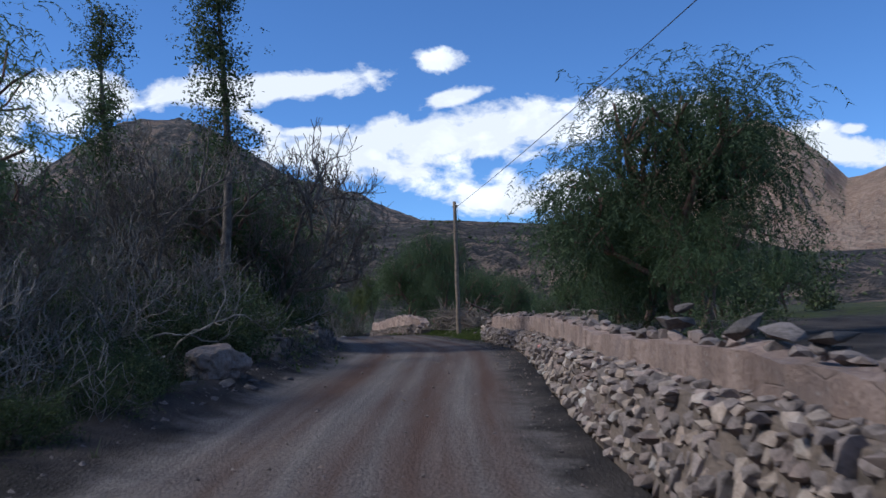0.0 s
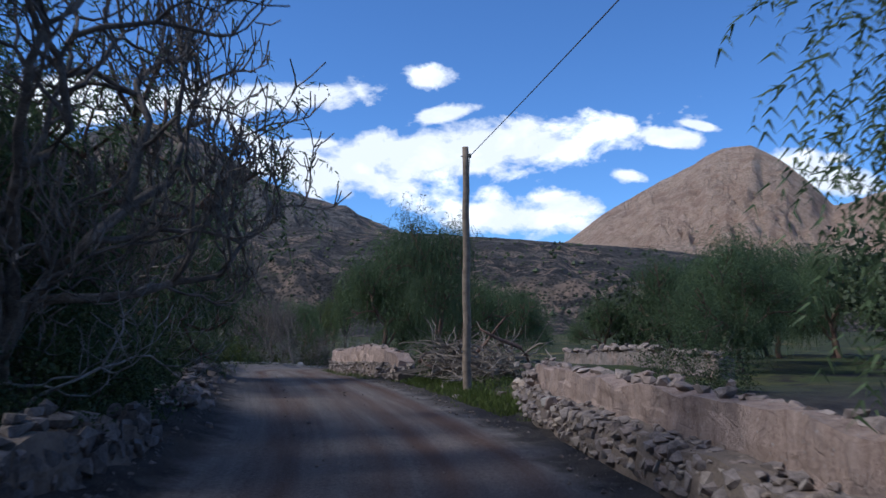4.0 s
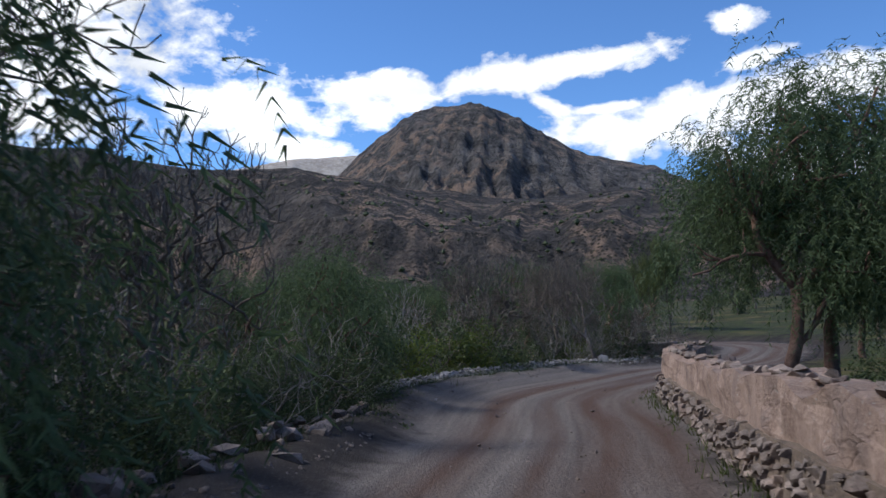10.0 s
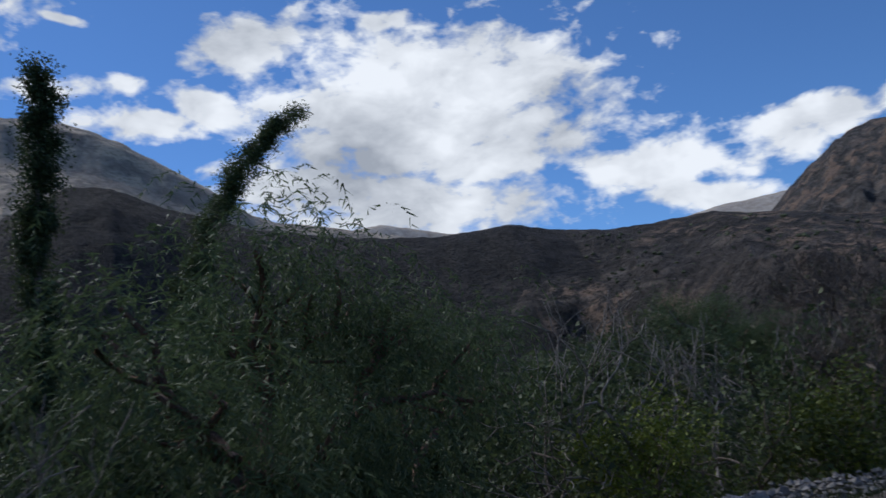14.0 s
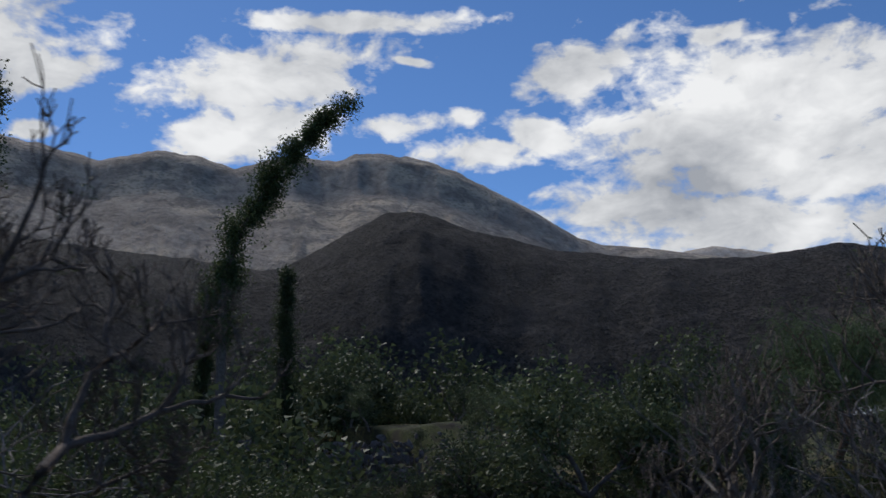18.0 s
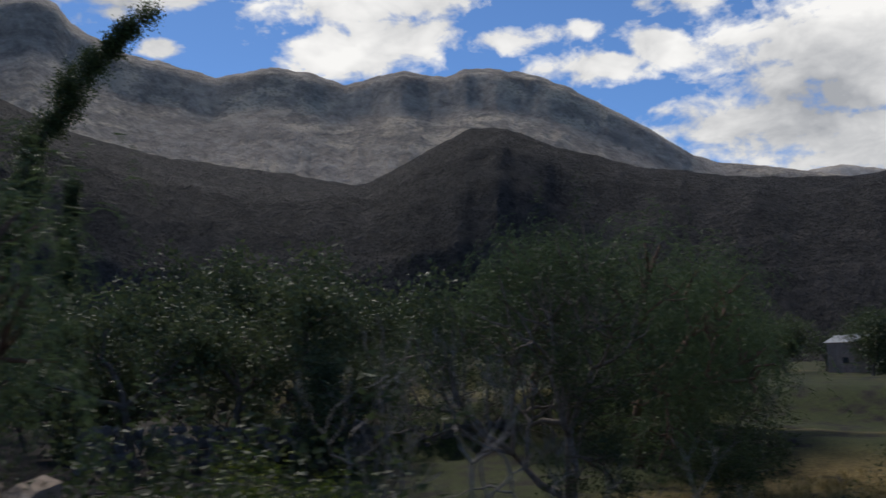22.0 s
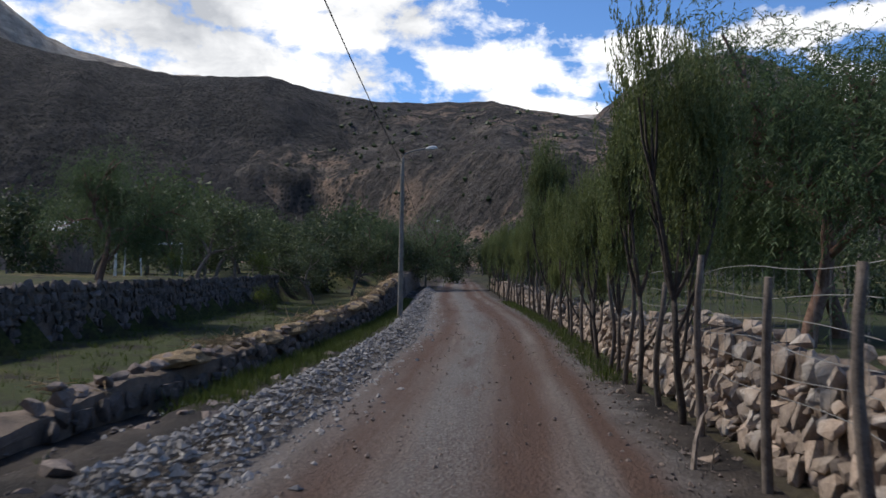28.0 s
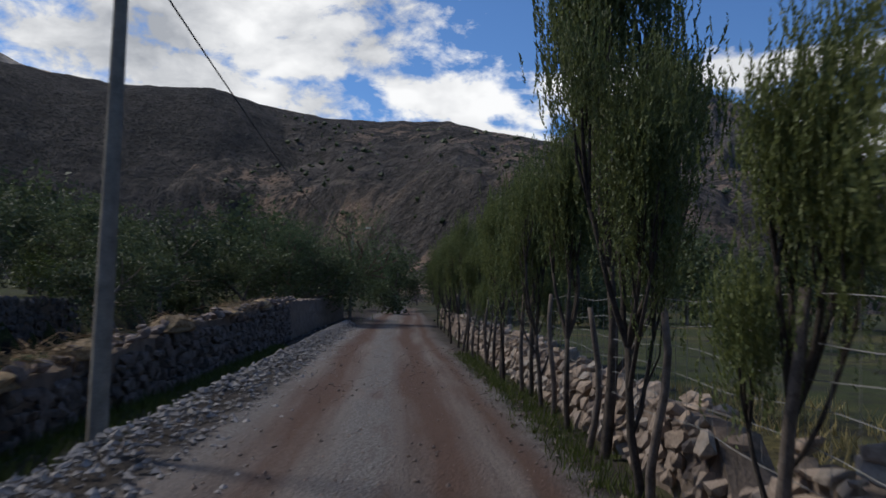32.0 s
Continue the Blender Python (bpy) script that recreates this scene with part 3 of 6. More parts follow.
# the road: a worn strip with wheel tracks
road_u, road_v = np.arange(-26.0, 264.0, 0.4), np.linspace(0, 1, 29)
ru, rv = np.meshgrid(road_u, road_v, indexing="ij")
edge_l = -4.1 - 0.9 * step(ru, 52, 60) * (1 - step(ru, 70, 80))
edge_r = 2.35 + 0.0 * ru
rv = edge_l + (edge_r - edge_l) * rv
lx, ly, lz = (np.interp(ru.ravel(), LINE_U, LINE[:, i]) for i in range(3))
ax, ay = (np.interp(ru.ravel(), LINE_U, AHEAD[:, i]) for i in range(2))
rvf = rv.ravel()
inside = 1 - step(np.abs(rvf + 0.5), 2.2, 3.0)
crown = inside * (-0.02 * ((rvf + 0.5) / 2) ** 2 - 0.03 * (np.exp(-((rvf + 1.5) / 0.3) ** 2) + np.exp(-((rvf - 0.25) / 0.3) ** 2)) + 0.012 * wobble(ru.ravel(), rvf * 2, 0.9))
crown += lie(ru.ravel(), rvf) + (1 - inside) * (0.05 * wobble(ru.ravel() * 3, rvf * 3, 0.9, 2.0) + 0.03)
crown -= 0.22 * (np.abs(np.tile(np.linspace(-1, 1, 29), len(road_u))) > 0.99)
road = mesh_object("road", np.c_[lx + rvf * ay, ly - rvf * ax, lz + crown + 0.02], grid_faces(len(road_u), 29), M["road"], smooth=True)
tagged(road, "narrow dirt and gravel road with reddish wheel tracks", "road", kind="structure")
lane = road.data.uv_layers.new(name="lane")
corner = np.empty(len(road.data.loops), int)
road.data.loops.foreach_get("vertex_index", corner)
lane.data.foreach_set("uv", np.c_[rvf, ru.ravel()][corner].ravel().astype(np.float32))

# ---- hills and mountains round the valley ----
CENTRE = np.array([-40.0, 70.0])


def mountain(name, far, profile, depth, foot, mat, label, rough=0.05, steps=None, margin=8.0, seed=0.0, fine=0.25, rows=46, steep=None):
    """A mountainside: ridge heights by bearing, sloping down towards the valley with gullies."""
    a = np.array(profile)
    az = np.arange(a[0, 0] - margin, a[-1, 0] + margin, fine)
    ridge = np.interp(az, a[:, 0], a[:, 1])
    fade = np.clip(np.minimum(az - az[0], az[-1] - az) / margin, 0, 1)
    ridge = ridge * (0.15 + 0.85 * fade**0.7)
    t = np.linspace(0, 1, rows)
    shape = t**1.15 if steps is None else np.interp(t, [s[0] for s in steps], [s[1] for s in steps])
    verts = []
    for j, (s, h) in enumerate(zip(t, shape)):
        for i, b in enumerate(az):
            q = Vector((b * 0.16 * far / 400, s * 1.2 * far / 400 + seed, seed))
            gully = noise.ridged_multi_fractal(Vector((b * 0.045 * math.sqrt(far / 60), s * 1.1, seed)), 1.0, 2.1, 5, 1.0, 2.0) - 1.0
            lumps = noise.fractal(q * 1.4, 1.0, 2.0, 5)
            env = math.sin(math.pi * min(s, 0.999)) ** 0.7
            r = far * (1 - (depth if steep is None else float(np.interp(b, steep[0], steep[1]))) * (1 - s)) * (1 + 0.02 * gully * env + 0.012 * lumps * env)
            z = foot + (ridge[i] - foot) * (h + rough * env * (gully * 0.9 + lumps * 0.8))
            if s == 1.0:
                z += (ridge[i] - foot) * 0.008 * noise.fractal(Vector((b * 0.9, seed, 1.0)), 1.0, 2.0, 3)
            x = math.radians(b)
            verts.append((CENTRE[0] - math.sin(x) * r, CENTRE[1] + math.cos(x) * r, z))
    for i, b in enumerate(az):
        x, r = math.radians(b), far * 1.35
        verts.append((CENTRE[0] - math.sin(x) * r, CENTRE[1] + math.cos(x) * r, foot))
    ob = mesh_object(name, verts, grid_faces(rows + 1, len(az)), mat, smooth=True)
    return tagged(ob, label, "mountain", kind="structure")


hillside = mountain("hillside", 430, [(-30, 26), (-10, 28), (-4.8, 40), (0, 46), (6.8, 51), (12.7, 55), (16.6, 57), (19.2, 58), (22.6, 57), (26.4, 61), (30, 58), (32.6, 57), (36.3, 60), (38.7, 65), (40.9, 65), (43.4, 69), (46, 74), (47.9, 75.9), (49.8, 79.5), (54.2, 78.7), (56.5, 78.6), (59, 81), (61.5, 84), (64, 76), (67, 58), (69, 40)],
         0.58, -3.0, M["near_hill"], "dark scrubby hillside with eroded orange cliffs", 0.11,
         [(0, 0), (0.15, 0.05), (0.28, 0.16), (0.36, 0.42), (0.5, 0.58), (0.62, 0.62), (0.8, 0.84), (1, 1)], 7.0, 3.0, 0.22, 56, ((0, 44, 60), (0.58, 0.58, 0.33)))
# this hill's shade comes from its darkened scrub material
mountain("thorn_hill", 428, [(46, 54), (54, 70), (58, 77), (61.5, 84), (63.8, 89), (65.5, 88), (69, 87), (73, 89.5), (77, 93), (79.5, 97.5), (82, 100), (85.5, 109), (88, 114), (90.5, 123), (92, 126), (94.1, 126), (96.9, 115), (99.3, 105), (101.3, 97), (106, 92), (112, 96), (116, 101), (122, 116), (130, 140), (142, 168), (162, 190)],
         0.32, -3.0, M["shaded_scrub_hill"], "steep thorn-scrub hill with its shade painted in very dark", 0.08,
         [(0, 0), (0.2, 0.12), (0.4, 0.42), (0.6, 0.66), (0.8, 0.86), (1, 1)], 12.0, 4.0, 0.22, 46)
mountain("rock_mountain", 1800, [(19, 190), (21.5, 226), (23.8, 258), (25.6, 280), (29.0, 306), (31.7, 355), (34.0, 405), (35.9, 430), (39.1, 432), (41.1, 407), (43.1, 366), (44.4, 330), (46.5, 270), (48.5, 180)],
         0.42, 60.0, M["dome"], "grey domed rock mountain with bare cliffs", 0.10, [(0, 0), (0.3, 0.15), (0.55, 0.45), (0.8, 0.85), (0.93, 0.97), (1, 1)], 7.0, 7.0, 0.14, 60)
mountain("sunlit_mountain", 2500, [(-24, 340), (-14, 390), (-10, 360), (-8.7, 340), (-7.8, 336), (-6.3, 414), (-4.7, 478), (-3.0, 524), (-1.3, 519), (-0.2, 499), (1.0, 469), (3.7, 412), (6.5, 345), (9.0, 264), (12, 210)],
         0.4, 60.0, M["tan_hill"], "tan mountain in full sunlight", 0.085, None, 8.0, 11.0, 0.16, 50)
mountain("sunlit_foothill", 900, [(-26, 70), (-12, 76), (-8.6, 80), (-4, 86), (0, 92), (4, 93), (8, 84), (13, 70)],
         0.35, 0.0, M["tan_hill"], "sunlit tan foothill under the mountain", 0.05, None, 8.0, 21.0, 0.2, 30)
mountain("high_mountain", 2400, [(70, 470), (75.7, 528), (78.7, 550), (80.2, 575), (83.2, 668), (86.3, 750), (88.5, 805), (90.4, 843), (93.6, 870), (95.5, 872), (96.9, 846), (98, 852), (99.8, 868), (101.6, 850), (103.9, 822), (106.7, 858), (109.0, 866), (112.7, 824), (115.3, 850), (118.2, 869), (121.8, 932), (122.7, 985), (124.1, 1004), (126.3, 968), (130.5, 955), (133.2, 983), (145, 1050)],
         0.55, 80.0, M["flat_hill"], "high brown mountain with a rocky flat-topped crest", 0.035, [(0, 0), (0.3, 0.2), (0.6, 0.52), (0.8, 0.74), (0.9, 0.92), (1, 1)], 9.0, 5.0, 0.16, 60)
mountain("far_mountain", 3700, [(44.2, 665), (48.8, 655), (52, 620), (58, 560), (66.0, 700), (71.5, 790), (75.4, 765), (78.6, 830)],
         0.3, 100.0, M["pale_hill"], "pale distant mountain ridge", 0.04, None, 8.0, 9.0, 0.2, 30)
# same shade-darkened scrub colour as the nearer hill
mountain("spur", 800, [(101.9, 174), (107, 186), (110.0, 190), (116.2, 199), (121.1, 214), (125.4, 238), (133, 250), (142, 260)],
         0.5, 10.0, M["shaded_scrub_hill"], "dark ridge below the high mountain", 0.07, None, 9.0, 2.0, 0.2, 46)

# ---- builders ----
RNG = random.Random(7)


def rock_mesh(name, seed, mat, blocky=0.5, count=15):
    """A broken stone of about one metre: the hull round a few points of a blunt block."""
    rng = random.Random(seed * 7 + 1)
    bm = bmesh.new()
    for i in range(count):
        p = Vector((rng.gauss(0, 1), rng.gauss(0, 1), rng.gauss(0, 1))).normalized()
        box = p / max(abs(p.x), abs(p.y), abs(p.z)) * 0.5
        bm.verts.new(p.lerp(box, blocky) * (0.54 if blocky < 0.5 else 0.58) * rng.uniform(0.82, 1.12))
    bmesh.ops.convex_hull(bm, input=bm.verts[:])
    bmesh.ops.delete(bm, geom=[v for v in bm.verts if not v.link_faces], context="VERTS")
    bmesh.ops.triangulate(bm, faces=bm.faces[:])
    bmesh.ops.recalc_face_normals(bm, faces=bm.faces[:])
    me = bpy.data.meshes.new(name)
    bm.to_mesh(me)
    bm.free()
    me.materials.append(mat)
    return me


ROCKS = {kind: [rock_mesh("stone", 10 * n + i, M[kind], 0.35 + 0.5 * (i % 3) / 2, 14 + i % 4) for i in range(9)] for n, kind in enumerate(("stone", "pale_stone", "tan_stone", "dark_stone"))}


def stone(place, size, turn, kind, parent=None, name="stone", rng=RNG, tilt=0.35):
    """One stone on shared mesh data. size: x, y, z in metres; turn: degrees about z."""
    ob = new(name, rng.choice(ROCKS[kind]))
    ob.matrix_basis = Matrix.LocRotScale(Vector(place), Euler((rng.uniform(-tilt, tilt), rng.uniform(-tilt, tilt), radians(turn))), Vector(size))
    if parent is not None:
        ob.parent = parent
    return ob


TEMPLATES = {}


def template(kind):
    if kind not in TEMPLATES:
        out = []
        for me in ROCKS[kind]:
            co = np.empty(len(me.vertices) * 3)
            me.vertices.foreach_get("co", co)
            out.append((co.reshape(-1, 3), np.array([p.vertices[:] for p in me.polygons])))
        TEMPLATES[kind] = out
    return TEMPLATES[kind]


def heap(name, rows, kind, parent=None, label="", category="", low=False):
    """Many small stones in one mesh. rows: place, size, turn."""
    verts, faces, count = [], [], 0
    temps = () if low else template(kind)
    rng = random.Random(len(rows))
    octa = (np.array([(0.5, 0, 0), (-0.5, 0, 0), (0, 0.5, 0), (0, -0.5, 0), (0, 0, 0.5), (0, 0, -0.5)], float), np.array([(0, 2, 4), (2, 1, 4), (1, 3, 4), (3, 0, 4), (2, 0, 5), (1, 2, 5), (3, 1, 5), (0, 3, 5)]))
    for place, size, turn in rows:
        co, tri = octa if low else rng.choice(temps)
        c, s = math.cos(radians(turn)), math.sin(radians(turn))
        p = co * np.array(size)
        if low:
            p = p + np.array([[rng.uniform(-0.1, 0.1) * size[0] for _ in range(3)] for _ in range(6)])
        p = np.c_[p[:, 0] * c - p[:, 1] * s, p[:, 0] * s + p[:, 1] * c, p[:, 2]] + np.array(place)
        verts.append(p)
        faces.append(tri + count)
        count += len(co)
    ob = mesh_object(name, np.concatenate(verts), np.concatenate(faces), M[kind], parent, label)
    return tagged(ob, "", category, kind="stuff")


def tubes(paths, sides=5):
    """One mesh from tapered tubes: each path is a list of (place, radius)."""
    verts, faces = [], []
    for path in paths:
        first = len(verts)
        n = len(path)
        for i, (p, r) in enumerate(path):
            ahead = (path[min(i + 1, n - 1)][0] - path[max(i - 1, 0)][0])
            ahead = ahead.normalized() if ahead.length > 1e-6 else Vector((0, 0, 1))
            a = ahead.orthogonal().normalized()
            b = ahead.cross(a)
            for k in range(sides):
                x = 2 * math.pi * k / sides
                verts.append(p + (a * math.cos(x) + b * math.sin(x)) * r)
        for i in range(n - 1):
            for k in range(sides):
                q = first + i * sides
                faces.append((q + k, q + (k + 1) % sides, q + sides + (k + 1) % sides, q + sides + k))
        if sides > 3:
            faces.append(tuple(first + (n - 1) * sides + k for k in range(sides)))
    return verts, faces


def grow(rng, start, way, length, radius, depth, out, tips, bend=0.25, up=0.1, split=3, spread=0.7, shrink=0.68, thin=0.62, pieces=4, wind=None, fork=0.45, curl=2.2):
    """Limbs that fork: fills out[depth] with paths and tips with (place, way, depth)."""
    p, d = start.copy(), way.normalized()
    path = [(p.copy(), radius)]
    for i in range(pieces):
        d = (d + Vector((rng.gauss(0, bend), rng.gauss(0, bend), rng.gauss(0, bend) + (up if depth > 1 else up * curl)))).normalized()
        if wind is not None:
            d = (d + wind * 0.12).normalized()
        p = p + d * (length / pieces)
        path.append((p.copy(), radius * (1 - (1 - thin) * (i + 1) / pieces)))
        if depth > 0 and i > 0 and rng.random() < fork:
            side = d.orthogonal().normalized()
            side.rotate(Matrix.Rotation(rng.uniform(0, 6.28), 3, d))
            grow(rng, p, d * 0.5 + side * spread, length * shrink * rng.uniform(0.6, 1), radius * 0.5, depth - 1, out, tips, bend, up, split, spread, shrink, thin, pieces, wind, fork, curl)
        if depth <= 1:
            tips.append((p.copy(), d.copy(), depth))
    out.setdefault(depth, []).append(path)
    if depth > 0:
        for k in range(split):
            side = d.orthogonal().normalized()
            side.rotate(Matrix.Rotation(6.28 * k / split + rng.uniform(-0.6, 0.6), 3, d))
            grow(rng, p, d + side * spread * rng.uniform(0.6, 1.2), length * shrink * rng.uniform(0.75, 1.15), radius * thin, depth - 1, out, tips, bend, up, split, spread, shrink, thin, pieces, wind, fork, curl)


def leaf_fan(verts, faces, p, way, length, width, rng):
    """One leaf: a folded pair of triangles."""
    side = Vector((rng.gauss(0, 1), rng.gauss(0, 1), rng.gauss(0, 1))).cross(way)
    side = side.normalized() * width if side.length > 1e-5 else Vector((width, 0, 0))
    i = len(verts)
    verts.extend((p + side * 0.8, p + way * length, p - side * 0.8))
    faces.append((i, i + 1, i + 2))


def spray(verts, faces, p, way, length, rng, kind):
    """A twig with its leaves, as one island per leaf."""
    d = way.normalized()
    if kind == "droop":
        n = 9
        for i in range(n):
            d = (d + Vector((rng.gauss(0, 0.12), rng.gauss(0, 0.12), -0.30))).normalized()
            p = p + d * length / n
            for s in (-1, 1):
                w = (d * 0.55 + Vector((rng.gauss(0, 1), rng.gauss(0, 1), -0.35)).normalized() * 0.75).normalized()
                leaf_fan(verts, faces, p, w, length * 0.17, 0.018, rng)
    elif kind == "upright":
        n = 12
        for i in range(n):
            d = (d + Vector((rng.gauss(0, 0.1), rng.gauss(0, 0.1), 0.25))).normalized()
            p = p + d * length / n
            w = (d + Vector((rng.gauss(0, 1), rng.gauss(0, 1), rng.gauss(0, 0.5))).normalized() * 0.6).normalized()
            leaf_fan(verts, faces, p, w, length * 0.15, 0.017, rng)
    else:
        for i in range(12):
            w = (d * 0.4 + Vector((rng.gauss(0, 1), rng.gauss(0, 1), rng.gauss(0, 0.7))).normalized()).normalized()
            leaf_fan(verts, faces, p + Vector((rng.gauss(0, 1), rng.gauss(0, 1), rng.gauss(0, 1))) * length * 0.35, w, length * 0.26, length * 0.115, rng)


def tree(name, label, category, seed, height, trunk_h, radius, depth, split, spread, sprays, kind, size, bark, leaf, up=0.12, bend=0.22, shrink=0.7, lean=(0, 0), stems=1, wind=None, twig_sides=3, group="", least=0, fine=0.005, fork=0.45, curl=2.2):
    """A tree at the origin: trunk with limbs, twigs, and a crown of single leaves."""
    rng = random.Random(seed)
    top = new(name)
    tagged(top, label, category, group)
    out, tips = {}, []
    for s in range(stems):
        base = Vector((rng.gauss(0, 0.12), rng.gauss(0, 0.12), -0.15)) if stems > 1 else Vector((0, 0, -0.15))
        way = Vector((lean[0] + (rng.gauss(0, 0.22) if stems > 1 else rng.gauss(0, 0.05)), lean[1] + (rng.gauss(0, 0.22) if stems > 1 else rng.gauss(0, 0.05)), 1))
        length = trunk_h * rng.uniform(0.85, 1.1)
        grow(rng, base, way, length, radius * (0.75 if stems > 1 else 1), depth, out, tips, bend, up, split, spread, shrink, 0.66, 4, wind, fork, curl)
    most = sorted(p.z for p, _, _ in tips)[int(len(tips) * 0.97)]
    k = height / most
    thick = [[(p * k, r) for p, r in path] for d in out if d >= 2 for path in out[d]]
    thin = [[(p * k, max(r, fine)) for p, r in (path[::2] if len(path) > 3 else path)] for d in out if least <= d < 2 for path in out[d]]
    mesh_object("trunk", *tubes([path for path in thick if path[0][1] > radius * 0.45], 7), bark, top, smooth=True)
    finer = [path for path in thick if path[0][1] <= radius * 0.45]
    if finer:
        tagged(mesh_object("branch", *tubes(finer, 5), bark, top, smooth=True), kind="stuff")
    if thin:
        tagged(mesh_object("twig", *tubes(thin, twig_sides), bark, top, smooth=True), kind="stuff")
    if sprays:
        verts, faces = [], []
        for i in range(sprays):
            p, d, _ = rng.choice(tips)
            j = Vector((rng.gauss(0, 1), rng.gauss(0, 1), rng.gauss(0, 1))) * size * 0.45
            w = (d + Vector((rng.gauss(0, 0.7), rng.gauss(0, 0.7), rng.gauss(0, 0.5)))).normalized()
            spray(verts, faces, p * k + j, w, size * rng.uniform(0.6, 1.3), rng, kind)
        mesh_object("crown", verts, faces, leaf, top)
    return top


def column_tree(name, label, seed, height, wide, bare, sprays, size, leaf, bark, bend=0.0, from_h=0.6, group=""):
    """A tall tree with a narrow ragged crown on one trunk, its top bent towards +y by the wind."""
    rng = random.Random(seed)
    top = new(name)
    tagged(top, label, "tree", group)

    def middle(t):
        over = max(0.0, t - from_h) / (1 - from_h)
        return Vector((0.25 * math.sin(t * 5 + seed), 0.02 * height * t + bend * height * over**1.4, height * (t - 0.35 * bend * over**2)))

    paths = [[(middle(t), 0.014 * height * (1 - 0.9 * t) + 0.01) for t in np.linspace(-0.02, 1, 16)]]
    verts, faces = [], []
    lumps = max(8, int(height * 1.3))
    for i in range(lumps):
        t = bare + (1 - bare) * (i + rng.uniform(-0.4, 0.8)) / lumps
        t = min(t, 0.995)
        room = wide * rng.uniform(0.45, 1.0) * (1.0 if t < 0.85 else 0.7)
        turn = rng.uniform(0, 6.28)
        out = Vector((math.cos(turn), math.sin(turn) + bend, rng.uniform(0.0, 0.7)))
        start = middle(t)
        end = start + out.normalized() * room * 0.8
        paths.append([(start, 0.04), (start.lerp(end, 0.5) + Vector((0, 0, 0.06 * room)), 0.025), (end, 0.008)])
        for k in range(sprays // lumps):
            hub = start.lerp(end, rng.uniform(0.0, 1.0))
            p = hub + Vector((rng.gauss(0, 0.36), rng.gauss(0, 0.36), rng.gauss(0, 0.42))) * room
            spray(verts, faces, p, out, size * rng.uniform(0.6, 1.1), rng, "leafy")
    v, f = tubes(paths, 6)
    mesh_object("trunk", v, f, bark, top, smooth=True)
    mesh_object("crown", verts, faces, leaf, top)
    return top


def put(thing, u, v, scale=1.0, turn=None, drop=0.0, label="", tall=1.0):
    """A copy of a tree or bush standing on the ground at u, v."""
    p = surface(u, v)
    rz = radians(random.Random(int(abs(u) * 100) * 7919 + int(abs(v) * 100)).uniform(0, 360) if turn is None else turn)
    ob = copy_thing(thing, Matrix.LocRotScale(p - Vector((0, 0, drop)), Euler((0, 0, rz)), Vector((scale, scale, scale * tall))))
    if label:
        tagged(ob, label)
    return ob


def stand_at(thing, x, y, scale=1.0, turn=0.0, drop=0.1):
    """A copy standing on the ground at a place of the world."""
    z = float(land(np.array([[x, y]]))[0][0]) - drop
    return copy_thing(thing, Matrix.LocRotScale(Vector((x, y, z)), Euler((0, 0, radians(turn))), Vector((scale,) * 3)))


def retire(*things):
    """Takes the patterns away once their copies stand."""
    for thing in things:
        for o in (*thing.children_recursive, thing):
            bpy.data.objects.remove(o)

# ---- stone walls, rubble and rocks ----
def ramp(*pairs):
    """A line through (u, value) pairs."""
    return lambda u: float(np.interp(u, [p[0] for p in pairs], [p[1] for p in pairs]))


def wall_body(name, u0, u1, face, thick, height, side, mat, parent, base=0.0, lean=0.1, lumps=0.05, seed=1.0):
    """The solid core of a wall along the road; face is its road side, thick goes away from the road."""
    verts, n = [], 0
    levels = 6
    for u in np.arange(u0, u1 + 0.01, 0.3):
        v0, h, w = face(u), height(u), side * thick
        ring = [(v0 + side * lean * (h * k / levels), base - 0.35 if k == 0 else base + (h - base) * k / levels) for k in range(levels + 1)]
        ring += [(v0 + w * 0.5 + side * lean * h, h + 0.03), (v0 + w, h), (v0 + w, base - 0.35)]
        for j, (v, z) in enumerate(ring):
            k = lumps * noise.noise(Vector((u * 1.9, z * 2.3 + j * 0.1, seed * 7)))
            k2 = lumps * 1.6 * noise.noise(Vector((u * 1.1, j * 0.7, seed * 3)))
            verts.append(along(u, v + k * side, z + (k2 if 0 < j < len(ring) - 1 else 0)))
        n += 1
    m = levels + 4
    faces = [(i * m + j, (i + 1) * m + j, (i + 1) * m + j + 1, i * m + j + 1) for i in range(n - 1) for j in range(m - 1)]
    faces += [tuple(range(m)), tuple(range((n - 1) * m, n * m))]
    return mesh_object(name, verts, faces, mat, parent, smooth=False)


